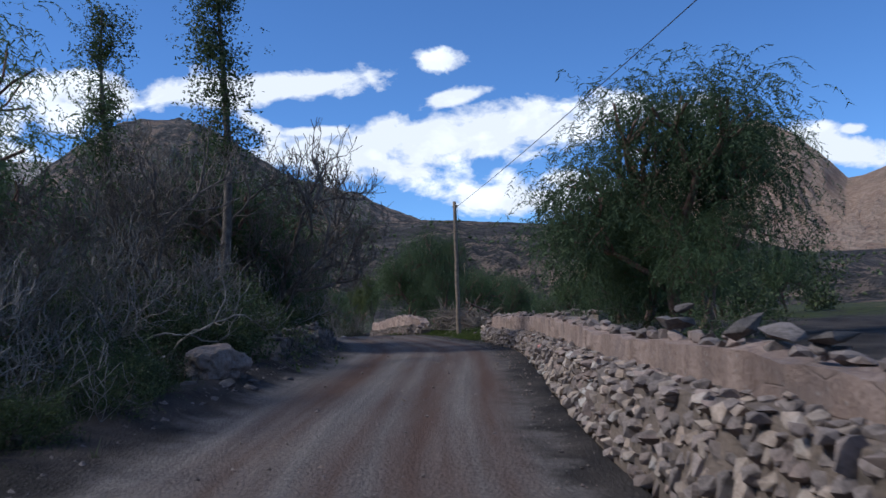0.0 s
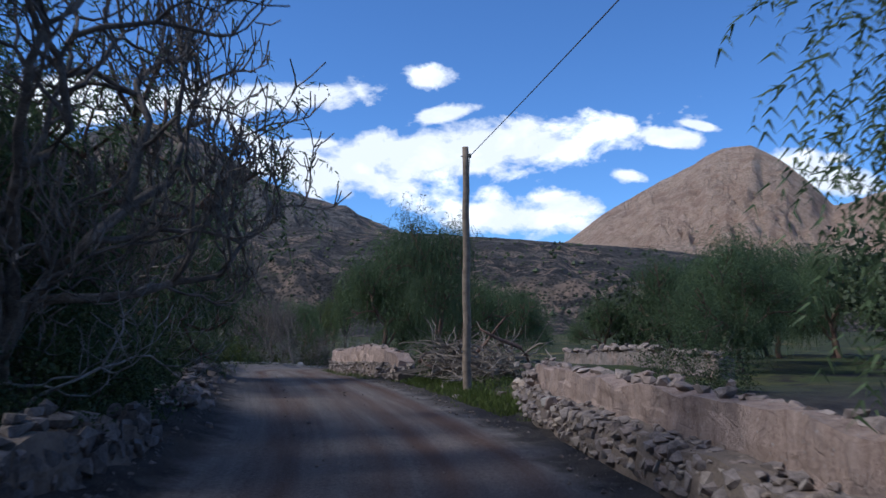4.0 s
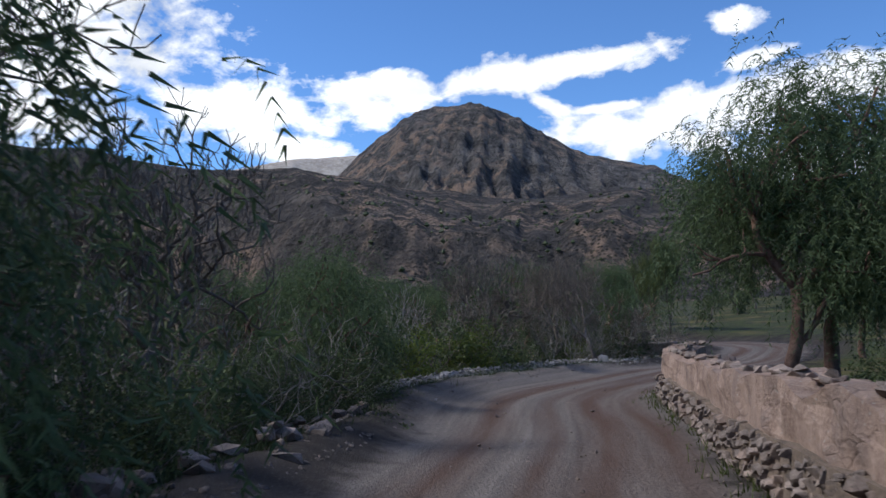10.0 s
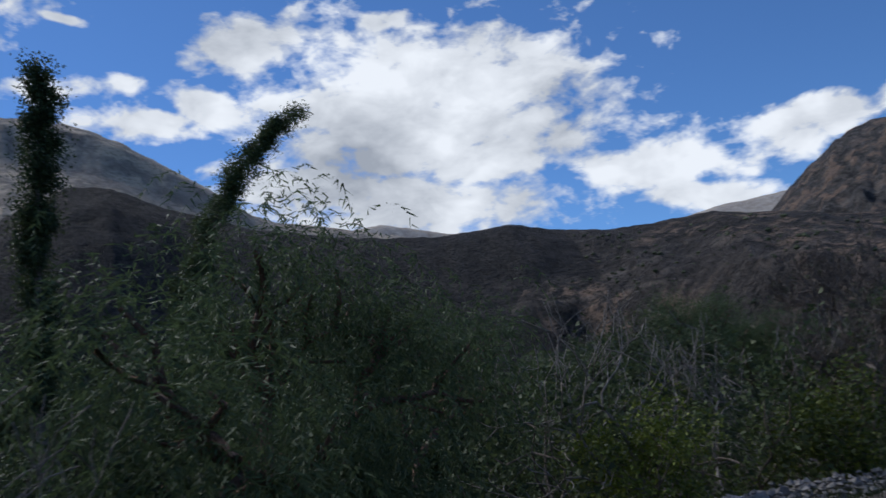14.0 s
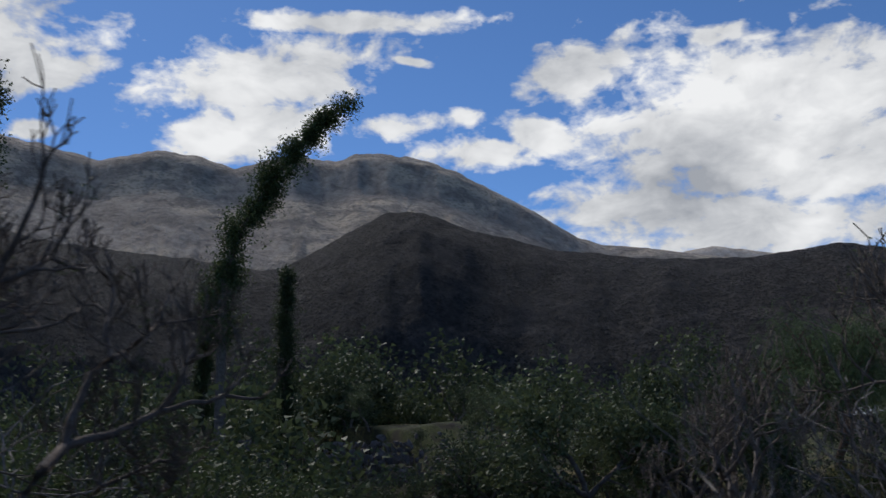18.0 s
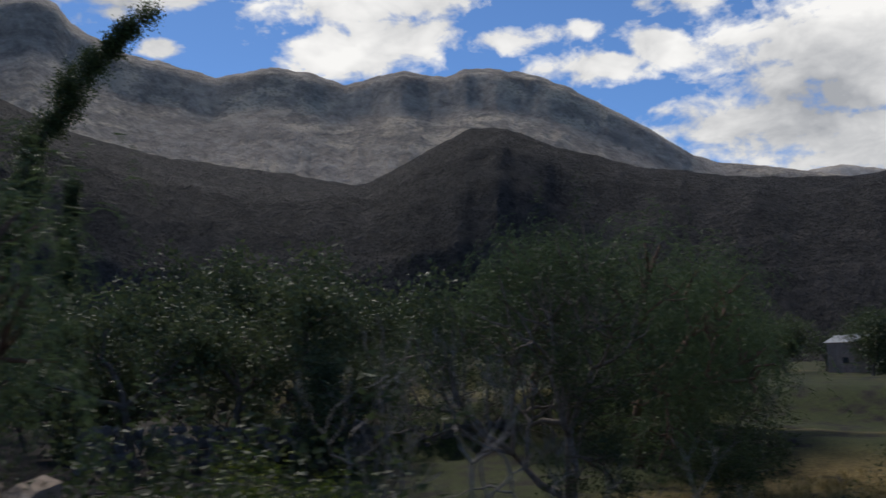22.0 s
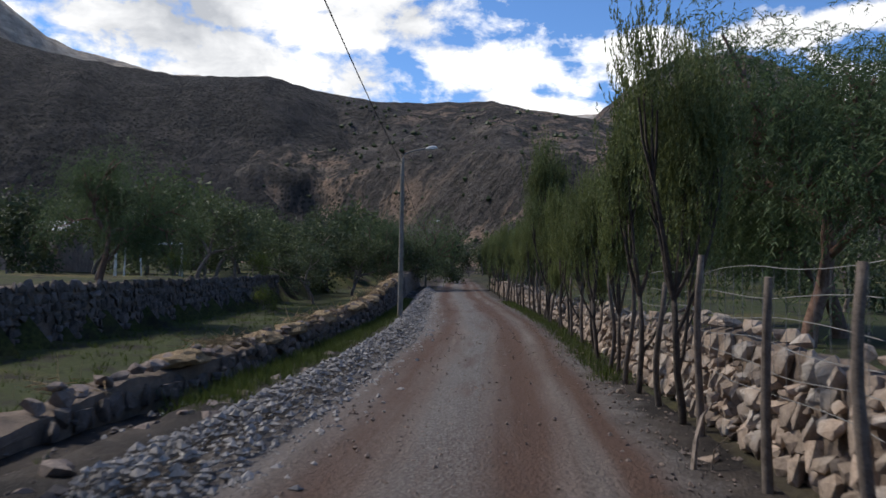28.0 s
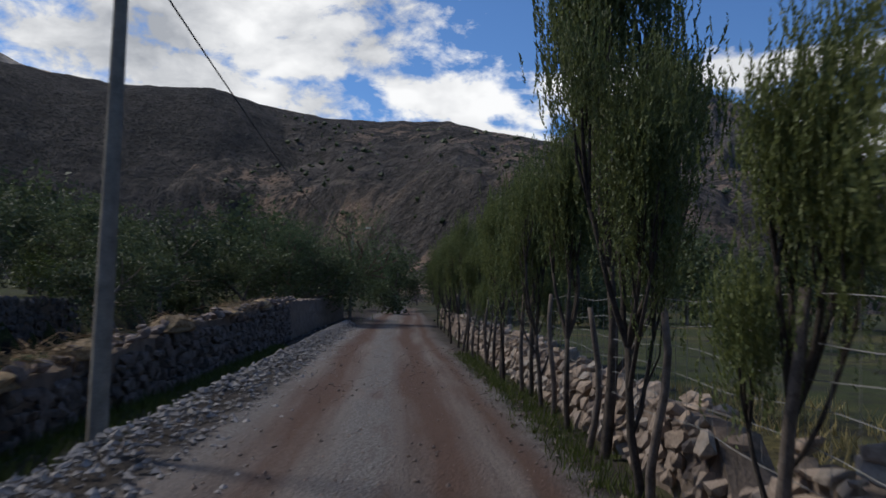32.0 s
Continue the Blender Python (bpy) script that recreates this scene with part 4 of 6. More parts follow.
def courses(u0, u1, face, height, side, size, rng, lean=0.1, low=0.0, proud=0.03):
    """Places of stones laid in rough uneven courses on a wall's road side, with chips wedged between."""
    rows, z = [], low
    top = max(height(u) for u in np.linspace(u0, u1, 20))
    while z < top:
        tall = size * rng.uniform(0.6, 0.85)
        u = u0 + rng.uniform(0, size)
        while u < u1:
            long = size * rng.choice((0.45, 0.6, 0.8, 1.0, 1.3))
            own = tall * rng.uniform(0.7, 1.5)
            h = height(u)
            if z + tall * 0.6 < h and rng.random() < 0.93:
                p = along(u + long / 2, face(u) + side * (lean * z + 0.045) + rng.uniform(-0.035, 0.035), z + tall / 2 + rng.uniform(-0.05, 0.05))
                rows.append((p, (long * 1.1, 0.24 + rng.uniform(-0.05, 0.08), own * 1.16), heading(u) + 90 + rng.uniform(-8, 8)))
                if rng.random() < 0.3:
                    p = along(u, face(u) + side * (lean * z + 0.02), z + rng.uniform(0, tall))
                    rows.append((p, (size * 0.36, 0.16, size * 0.3), heading(u) + 90 + rng.uniform(-30, 30)))
            u += long * 0.95
        z += tall * 0.9
    return rows


def coping(u0, u1, at, height, size, rng, gap=1.0):
    rows, u = [], u0
    while u < u1:
        long = size * rng.uniform(0.6, 1.5)
        if rng.random() < gap:
            tall = size * rng.uniform(0.35, 0.7)
            rows.append((along(u + long / 2, at(u) + rng.uniform(-0.07, 0.07), height(u) + tall * 0.32), (long * 1.05, size * rng.uniform(0.7, 1.1), tall), heading(u) + 90 + rng.uniform(-20, 20)))
            if rng.random() < 0.25:
                rows.append((along(u + long / 2, at(u), height(u) + tall * 0.8), (long * 0.7, size * 0.6, tall * 0.7), heading(u) + rng.uniform(40, 120)))
        u += long * 1.02
    return rows


def lay(rows, kind, parent, near, rng, rest="rubble"):
    """Stones in the stretch near, at most 300, as pieces; the others joined."""
    single = [r for r in rows if near(r)][:300]
    ids = {id(r) for r in single}
    for p, s, t in single:
        stone(p, s, t, kind, parent, rng=rng, tilt=0.13)
    others = [r for r in rows if id(r) not in ids]
    if others:
        heap(rest, others, kind, parent)


def u_of(row):
    return float(nearest(np.array([[row[0][0], row[0][1]]]))[0][0])


rng = random.Random(3)
# long wall of rubble below and adobe above, before the wooden pole
face_a = ramp((-14, 2.15), (12, 2.2), (27, 2.2), (31, 2.5), (34.2, 3.2))
foot_a = ramp((-14, 0.9), (5, 0.88), (8, 0.8), (11, 0.7), (20, 0.5), (34.2, 0.35))
top_a = ramp((-14, 1.25), (5, 1.16), (8, 1.10), (11, 1.02), (18, 0.95), (28, 0.89), (33.6, 0.82), (34.2, 0.55))
wall_a = new("adobe_wall_east")
wall_a.location = along(10, 3)
wall_a.location = (0, 0, 0)
tagged(wall_a, "old pink adobe wall on a rubble footing, capped with stones", "wall", kind="structure")
wall_body("adobe_face", -14, 34.2, lambda u: face_a(u) + 0.40, 0.5, top_a, 1, M["adobe"], wall_a, 0.1, 0.04, 0.08, 2.0)
wall_body("footing", -14, 34.2, face_a, 0.6, foot_a, 1, M["mud"], wall_a, 0.0, 0.2, 0.05, 1.0)
rows = courses(-14, 34.0, face_a, foot_a, 1, 0.23, rng, 0.2)
rows += coping(-13, 34, lambda u: face_a(u) + 0.32, foot_a, 0.2, rng, 0.95) + coping(-13, 34, lambda u: face_a(u) + 0.16, lambda u: foot_a(u) - 0.04, 0.22, rng, 0.95)
lay(rows[::3], "tan_stone", wall_a, lambda r: 4 < u_of(r) < 16, rng)
lay([r for i, r in enumerate(rows) if i % 3], "stone", wall_a, lambda r: 5 < u_of(r) < 14, rng)
for p, s, t in courses(33.2, 34.6, ramp((33, 3.0), (34.6, 3.6)), ramp((33, 0.8), (34.6, 0.45)), 1, 0.26, rng, 0.3):
    stone(p, s, t, "stone", wall_a, rng=rng)
for i in range(40):
    stone(along(34.2 + rng.gauss(0, 0.2), 3.3 + 0.8 * rng.random(), 0.15 + 0.65 * rng.random()), (0.26, 0.2, 0.2), rng.uniform(0, 360), rng.choice(("stone", "tan_stone")), wall_a, rng=rng)
for p, s, t in coping(-13, 34, lambda u: face_a(u) + 0.66, top_a, 0.26, rng):
    stone(p, s, t, "stone", wall_a, "coping_stone", rng)
for p, s, t in coping(1, 10, lambda u: face_a(u) + 0.68, lambda u: top_a(u) + 0.08, 0.46, rng, 0.75):
    stone(p, (s[0], s[1], s[2] * 0.55), t, "dark_stone", wall_a, "coping_slab", rng)
mark = stone(along(17.8, 2.28, 0.42), (0.26, 0.22, 0.24), heading(17.8) + 90, "stone", wall_a, "painted_stone", rng)
mark.data = rock_mesh("painted_stone", 91, M["red_paint"], 0.7)

# second wall, round the bend
face_b = ramp((41.8, 2.2), (47, 1.9), (52, 1.65), (58, 1.8), (64.6, 1.55))
foot_b = ramp((41.8, 0.3), (44, 0.5), (64.6, 0.48))
top_b = ramp((41.8, 0.4), (42.6, 0.78), (44.5, 0.9), (47, 1.04), (52, 1.02), (58, 0.98), (64.6, 1.0))
wall_b = new("adobe_wall_bend")
tagged(wall_b, "crumbling pink adobe wall on rubble at a bend in the road", "wall", kind="structure")
wall_body("adobe_face", 42.2, 64.6, lambda u: face_b(u) + 0.1, 0.5, top_b, 1, M["adobe"], wall_b, 0.1, 0.05, 0.11, 5.0)
wall_body("footing", 41.8, 64.6, face_b, 0.5, foot_b, 1, M["mud"], wall_b, 0.0, 0.1, 0.05, 6.0)
rows = courses(41.8, 64.6, face_b, foot_b, 1, 0.19, rng, 0.1)
lay(rows, "stone", wall_b, lambda r: u_of(r) < 57, rng)
for p, s, t in coping(42.5, 64.6, lambda u: face_b(u) + 0.36, top_b, 0.26, rng, 0.85):
    stone(p, s, t, "stone", wall_b, "coping_stone", rng)

for i in range(46):
    stone(along(41.9 + abs(rng.gauss(0, 0.45)), 2.1 + 0.75 * rng.random(), 0.04 + 0.42 * rng.random()), (0.27 * rng.uniform(0.6, 1.2), 0.22, 0.2 * rng.uniform(0.7, 1.3)), rng.uniform(0, 360), rng.choice(("stone", "tan_stone")), wall_b, rng=rng)

# pale wall ahead, beyond the bend
wall_c = new("pale_wall")
tagged(wall_c, "low pale mud and stone wall beside the bend", "wall", kind="structure")
verts = []
for k in np.linspace(0, 1, 12):
    p = along(84.8 - 0.8 * k, -4.2 - 4.2 * k, 0)
    for dz, off in ((-0.6, 0.0), (0.76, 0.0), (0.83, 0.2), (0.76, 0.4), (-0.6, 0.4)):
        q = p + Vector((0, off, dz + 0.06 * noise.noise(Vector((k * 9, dz, 3)))))
        verts.append(q)
faces = [(i * 5 + j, i * 5 + 5 + j, i * 5 + 6 + j, i * 5 + 1 + j) for i in range(11) for j in range(4)] + [(0, 1, 2, 3, 4), (55, 56, 57, 58, 59)]
mesh_object("wall_face", verts, faces, M["tan_stone"], wall_c)
for k in range(26):
    stone(along(84.75 - 0.8 * k / 26, -4.3 - 4.0 * k / 26, 0.05 + rng.random() * 0.85) - Vector((0, 0.05, 0)), (0.3, 0.22, 0.2), rng.uniform(0, 360), "tan_stone", wall_c, rng=rng)

# dry-stone wall under the row of slender trees
face_d = ramp((121, 2.4), (121.7, 2.35), (130, 2.3), (142, 2.25), (160, 2.3), (200, 2.5))
top_d = ramp((120.8, 0.6), (121.4, 1.05), (127, 1.15), (133, 0.95), (137, 1.0), (140.2, 0.75), (140.5, 0.25), (141.2, 0.2), (141.5, 0.75), (143.8, 0.8), (144.2, 0.3), (144.8, 0.25), (145.2, 0.8), (150, 0.75), (156, 0.9), (200, 0.95))
wall_d = new("dry_stone_wall_trees")
tagged(wall_d, "tan dry-stone field wall under a row of trees", "wall", kind="structure")
wall_body("core", 121, 200, lambda u: face_d(u) + 0.07, 0.45, lambda u: top_d(u) - 0.08, 1, M["mud"], wall_d, 0.0, 0.1, 0.07, 8.0)
rows = courses(120.8, 175, face_d, top_d, 1, 0.30, rng, 0.1)
lay(rows, "tan_stone", wall_d, lambda r: 121 < u_of(r) < 140, rng)
for p, s, t in coping(121.5, 176, lambda u: face_d(u) + 0.25, top_d, 0.34, rng, 0.9):
    stone(p, s, t, "tan_stone", wall_d, "coping_stone", rng)

# stone wall with straw on its top, along the field
face_e = ramp((121, -4.6), (126, -4.4), (133, -4.15), (146, -4.05), (160, -4.0), (200, -4.2))
top_e = ramp((121, 0.1), (124, 0.22), (127, 0.42), (132, 0.46), (137, 0.54), (146, 0.66), (152, 0.98), (160, 1.25), (170, 1.45), (200, 1.55))
wall_e = new("straw_topped_wall")
tagged(wall_e, "dark field wall of mud and stone topped with dry straw", "wall", kind="structure")
wall_body("core", 121, 200, lambda u: face_e(u) - 0.08, 0.55, lambda u: top_e(u) - 0.04, -1, M["mud"], wall_e, -0.2, 0.12, 0.08, 4.0)
rows = courses(121, 170, face_e, lambda u: top_e(u) - 0.1, -1, 0.3, rng, 0.12)
lay(rows, "dark_stone", wall_e, lambda r: 128 < u_of(r) < 150, rng)
for p, s, t in coping(121, 172, lambda u: face_e(u) - 0.22, top_e, 0.34, rng, 0.95):
    stone(p, s, t, "stone", wall_e, "coping_stone", rng)


def straw_clump(u, v, h, long, wide, tall, parent, seed):
    r = random.Random(seed)
    bm = bmesh.new()
    bmesh.ops.create_icosphere(bm, subdivisions=3, radius=0.5)
    for x in bm.verts:
        k = 1 + 0.35 * noise.noise(x.co * 3 + Vector((seed, 0, 0))) + r.uniform(-0.07, 0.07)
        x.co = Vector((x.co.x * long * k, x.co.y * wide * k, max(x.co.z, -0.2) * tall * k))
    c = part("straw", bm, M["hay"], parent)
    c.matrix_basis = Matrix.LocRotScale(along(u, v, h), Euler((0, 0, radians(heading(u) + 90))), None)


for i, u in enumerate((128.4, 132.2, 134.2, 137.5, 141.4, 143.0, 146.6, 149.5, 153.8, 158.5, 164.0)):
    straw_clump(u, face_e(u) - 0.28, top_e(u) + 0.02, 0.9 + rng.random() * 1.1, 0.62, 0.24 + 0.16 * rng.random(), wall_e, i)

# low rubble walls and banks at the edges
wall_f = new("rubble_wall_trees")
tagged(wall_f, "low dark rubble wall at the road's edge under trees", "wall", kind="structure")
face_f = ramp((101, -4.6), (106, -3.9), (112, -3.1), (116, -2.95), (121, -3.3))
top_f = ramp((101, 0.15), (104, 0.35), (107, 0.5), (111, 0.72), (116, 0.8), (119, 0.55), (121, 0.2))
wall_body("core", 101, 121, lambda u: face_f(u) - 0.13, 0.7, lambda u: top_f(u) - 0.12, -1, M["mud"], wall_f, -0.2, 0.35, 0.08, 9.0)
rows = courses(101, 121, face_f, top_f, -1, 0.24, rng, 0.35)
lay(rows, "dark_stone", wall_f, lambda r: u_of(r) < 119, rng)
for p, s, t in coping(102, 120, lambda u: face_f(u) - 0.35, top_f, 0.28, rng, 0.95):
    stone(p, s, t, "stone" if rng.random() < 0.5 else "dark_stone", wall_f, "coping_stone", rng)
straw_clump(108.4, -3.9, 0.5, 1.6, 0.6, 0.3, wall_f, 77)

wall_g = new("overgrown_wall_bank")
tagged(wall_g, "overgrown low stone wall on the road's bank", "wall", kind="structure")
face_g = ramp((18, -3.3), (22, -3.25), (27, -3.0), (29, -3.2))
top_g = ramp((18, 0.4), (19.5, 0.72), (24, 0.75), (27, 0.6), (29, 0.2))
wall_body("core", 18.5, 29, face_g, 0.8, lambda u: top_g(u) - 0.05, -1, M["mud"], wall_g, 0.0, 0.25, 0.1, 12.0)
for p, s, t in courses(18.5, 28.5, face_g, top_g, -1, 0.34, rng, 0.25) + coping(18.5, 28, lambda u: face_g(u) - 0.35, top_g, 0.38, rng, 0.8):
    stone(p, s, t, "dark_stone", wall_g, rng=rng)


def scatter(name, label, u0, u1, v, wide, count, lo, hi, kind, seed, pile=0.0):
    """Loose stones lying along the road's edge, each a thing of its own in one group."""
    r = random.Random(seed)
    for i in range(count):
        u, k = u0 + (u1 - u0) * r.random(), r.gauss(0, wide * 0.5)
        s = lo + (hi - lo) * r.random() ** 2.2
        p = surface(u, v(u) + k)
        p.z += s * 0.12 + max(0, pile * (1 - abs(k) / max(wide, 0.1))) * r.random()
        ob = stone(p, (s * r.uniform(0.9, 1.4), s * r.uniform(0.8, 1.1), s * r.uniform(0.5, 0.85)), r.uniform(0, 360), kind, None, name, r)
        tagged(ob, label, "rock", f"{name}s along the road")


scatter("bank_rock", "grey broken rock on the road's bank", 6, 19, ramp((6, -3.6), (19, -3.5)), 0.9, 60, 0.1, 0.45, "dark_stone", 1, 0.1)
scatter("bank_rock", "grey broken rock on the road's bank", 30, 56, ramp((30, -3.3), (45, -3.6), (56, -3.9)), 0.75, 290, 0.1, 0.5, "stone", 2, 0.34)
scatter("spoil_rock", "pale broken rock heaped at the road's edge", 59, 78, ramp((59, -4.6), (66, -4.7), (72, -4.4), (78, -3.9)), 0.5, 205, 0.10, 0.38, "pale_stone", 3, 0.34)
scatter("spoil_rock", "pale broken rock heaped at the road's edge", 78, 102, ramp((78, -3.8), (102, -4.2)), 0.5, 85, 0.08, 0.3, "stone", 4, 0.15)
scatter("fallen_stone", "tan stone fallen beside the wall", 34, 47, ramp((34, 2.9), (41, 2.6), (47, 1.9)), 0.6, 34, 0.08, 0.34, "stone", 5, 0.03)
scatter("fallen_stone", "tan stone fallen beside the wall", 111, 150, ramp((111, 2.1), (121, 2.0), (150, 1.75)), 0.35, 110, 0.06, 0.3, "tan_stone", 6, 0.05)
scatter("fallen_stone", "stone fallen beside the wall", 120, 134, ramp((120, -3.6), (134, -3.5)), 0.6, 70, 0.08, 0.42, "stone", 8, 0.1)
bm = bmesh.new()
bmesh.ops.create_icosphere(bm, subdivisions=4, radius=0.5)
for x in bm.verts:
    q = x.co.normalized()
    block = q / max(abs(q.x), abs(q.y), abs(q.z)) * 0.5
    x.co = q.lerp(block, 0.5) * (0.56 + 0.16 * noise.noise(q * 1.7 + Vector((4, 1, 2))) + 0.06 * noise.noise(q * 4.5) + 0.025 * noise.noise(q * 11.0))
boulder_mesh = bpy.data.meshes.new("boulder")
bm.to_mesh(boulder_mesh)
bm.free()
boulder_mesh.materials.append(M["stone"])
boulder = new("boulder", boulder_mesh)
boulder.matrix_basis = Matrix.LocRotScale(surface(14.6, -3.5) + Vector((0, 0, 0.28)), Euler((0.1, 0.12, radians(heading(14) + 70))), Vector((1.35, 0.9, 0.85)))
tagged(boulder, "large tan boulder on the road's dark bank", "boulder")
white_rock = stone(surface(75.7, -3.9) + Vector((0, 0, 0.2)), (0.62, 0.5, 0.62), 20, "pale_stone", None, "white_rock", rng)
tagged(white_rock, "white upright rock at the road's edge", "rock")
white_block = stone(surface(112.8, -2.75) + Vector((0, 0, 0.08)), (0.42, 0.3, 0.2), 60, "pale_stone", None, "flat_rock", rng)
tagged(white_block, "flat pale rock at the foot of the wall", "rock")

# gravel: ridges thrown up along the road, and loose chips on it
r = random.Random(12)
rows = []
for i in range(11000):
    u = 122 + 64 * r.random() ** 1.3
    k = r.gauss(-0.15, 0.42)
    s = 0.03 + 0.09 * r.random() ** 2.5
    p = along(u, -2.72 - 0.25 * step(u, 140, 150) + k, 0.0)
    p.z += 0.36 * math.exp(-(k / 0.36) ** 2) * (0.3 + 0.7 * r.random())
    rows.append((p, (s * 1.3, s, s * 0.8), r.uniform(0, 360)))
tagged(heap("gravel_ridge", rows, "pale_stone", None, "ridge of pale crushed gravel along the road", "gravel", low=True), "", "gravel")
rows = []
for i in range(5200):
    u = 108 + 60 * r.random()
    k = r.choice((r.gauss(-0.6, 0.3), r.gauss(1.6, 0.3), r.uniform(-2.6, 1.9)))
    s = 0.015 + 0.05 * r.random() ** 2.5
    rows.append((along(u, k, 0.015), (s * 1.3, s, s * 0.8), r.uniform(0, 360)))
tagged(heap("loose_gravel", rows, "stone", None, "loose grey gravel lying on the road", "gravel", low=True), "", "gravel")
rows = []
for i in range(4500):
    u = -2 + 110 * r.random()
    k = r.choice((r.gauss(1.7, 0.25), r.gauss(-2.7, 0.3), r.gauss(-0.6, 0.5)))
    s = 0.015 + 0.06 * r.random() ** 3
    rows.append((along(u, k, 0.012), (s * 1.3, s, s * 0.8), r.uniform(0, 360)))
tagged(heap("road_chippings", rows, "stone", None, "small stones lying on the dirt road", "gravel", low=True), "", "gravel")

rows = []
for i in range(7000):
    u = r.choice((r.uniform(2, 57), r.uniform(2, 57), r.uniform(57, 104), r.uniform(100, 128)))
    k = -2.9 - abs(r.gauss(0, 0.75))
    s = 0.02 + 0.10 * r.random() ** 3
    p = surface(u, k) if i % 4 == 0 else along(u, k, float(lie(np.array([u]), np.array([k]))[0]))
    rows.append((p, (s * 1.3, s, s * 0.8), r.uniform(0, 360)))
for i in range(2200):
    u, k = r.uniform(101, 122), r.uniform(0, 1) ** 0.7
    s = 0.03 + 0.13 * r.random() ** 2.5
    v = float(np.interp(u, (101, 106, 112, 116, 122), (-4.4, -3.7, -2.95, -2.85, -3.2))) + 0.95 * k
    p = surface(u, v)
    p.z += 0.06 + 0.22 * (1 - k) * r.random()
    rows.append((p, (s * 1.3, s, s * 0.8), r.uniform(0, 360)))
tagged(heap("bank_rubble", rows, "dark_stone", None, "small dark broken stones on the road's bank", "gravel", low=True), "", "gravel")

rows = []
for i in range(5200):
    u = 58 + 42 * r.random() ** 1.5
    k = r.gauss(0, 0.4)
    s = 0.03 + 0.10 * r.random() ** 2.5
    p = along(u, float(np.interp(u, (58, 66, 72, 78, 102), (-4.5, -4.7, -4.4, -3.9, -4.2))) + k, 0.0)
    p.z += 0.22 + 0.20 * math.exp(-(k / 0.35) ** 2) * r.random() - 0.16 * step(u, 78, 84)
    rows.append((p, (s * 1.3, s, s * 0.8), r.uniform(0, 360)))
tagged(heap("spoil_chips", rows, "pale_stone", None, "pale chips among the rock heaped at the road's edge", "gravel", low=True), "", "gravel")

# ---- poles, wires, fence ----
def cable(name, a, b, sag, radius, label, mat="wire", category="cable"):
    pts = [(a.lerp(b, t) - Vector((0, 0, sag * 4 * t * (1 - t))), radius) for t in np.linspace(0, 1, 24)]
    v, f = tubes(pts and [pts], 4)
    return tagged(mesh_object(name, v, f, M[mat]), label, category)


def wooden_pole(u, v, height, label):
    top = new("utility_pole")
    top.location = surface(u, v)
    tagged(top, label, "pole")
    path = [(Vector((0.01 * math.sin(k * 2.0), 0.012 * math.cos(k * 1.7), -0.4 + (height + 0.4) * k / 12)), 0.105 - 0.03 * k / 12) for k in range(13)]
    v_, f = tubes([path], 12)
    mesh_object("shaft", v_, f, M["pole_wood"], top, smooth=True)
    bm = bmesh.new()
    bmesh.ops.create_cone(bm, segments=10, radius1=0.035, radius2=0.05, depth=0.09, cap_ends=True, matrix=Matrix.Translation((0.1, 0, height - 0.22)))
    part("insulator", bm, M["concrete"], top, "small grey insulator")
    bm = bmesh.new()
    bmesh.ops.create_cone(bm, segments=8, radius1=0.012, radius2=0.012, depth=0.24, cap_ends=True, matrix=Matrix.Translation((0, 0, height - 0.22)) @ Matrix.Rotation(radians(90), 4, "Y"))
    part("bolt", bm, M["galvanised"], top)
    return top


pole_1 = wooden_pole(36.5, 2.8, 5.85, "weathered wooden utility pole beside a brush pile")
tip_1 = pole_1.location + Vector((0.1, 0, 5.62))
pole_0 = wooden_pole(-17.0, 6.2, 7.2, "weathered wooden utility pole behind the wall")
pole_2 = wooden_pole(70.0, 7.5, 5.6, "weathered wooden utility pole behind trees")
cable("overhead_cable", pole_0.location + Vector((0.1, 0, 6.98)), tip_1, 0.4, 0.009, "black overhead cable between wooden poles")
cable("overhead_cable", tip_1, pole_2.location + Vector((0.1, 0, 5.4)), 0.5, 0.010, "black overhead cable between wooden poles")

lamp = new("street_lamp")
lamp.location = surface(147.3, -3.3)
tagged(lamp, "slim concrete street lamp with a bent arm", "street lamp")
v_, f = tubes([[(Vector((0, 0, -0.4 + 6.3 * k / 10)), 0.11 - 0.045 * k / 10) for k in range(11)]], 12)
mesh_object("shaft", v_, f, M["concrete"], lamp, smooth=True)
right = Vector((AHEAD[int(np.argmin(abs(LINE_U - 147))), 1], -AHEAD[int(np.argmin(abs(LINE_U - 147))), 0], 0))
v_, f = tubes([[(right * x + Vector((0, 0, z)), 0.025) for x, z in ((0.0, 5.75), (0.03, 5.95), (0.12, 6.08), (0.35, 6.17), (0.75, 6.26), (0.95, 6.28))]], 8)
mesh_object("arm", v_, f, M["galvanised"], lamp, smooth=True)
bm = bmesh.new()
bmesh.ops.create_uvsphere(bm, u_segments=14, v_segments=8, radius=0.5)
for x in bm.verts:
    x.co = Vector((x.co.x * 0.46, x.co.y * 0.2, max(x.co.z, -0.15) * 0.22))
head = part("lamp_head", bm, M["white_paint"], lamp, "pale bowl-shaped lamp head", True)
head.matrix_basis = Matrix.LocRotScale(right * 1.05 + Vector((0, 0, 6.27)), Euler((0, radians(-8), math.atan2(right.y, right.x))), None)
bm = bmesh.new()
bmesh.ops.create_cone(bm, segments=10, radius1=0.09, radius2=0.09, depth=0.05, cap_ends=True, matrix=Matrix.Translation((0, 0, 5.3)))
part("collar", bm, M["galvanised"], lamp)
tip_l = lamp.location + Vector((0, 0, 5.72))
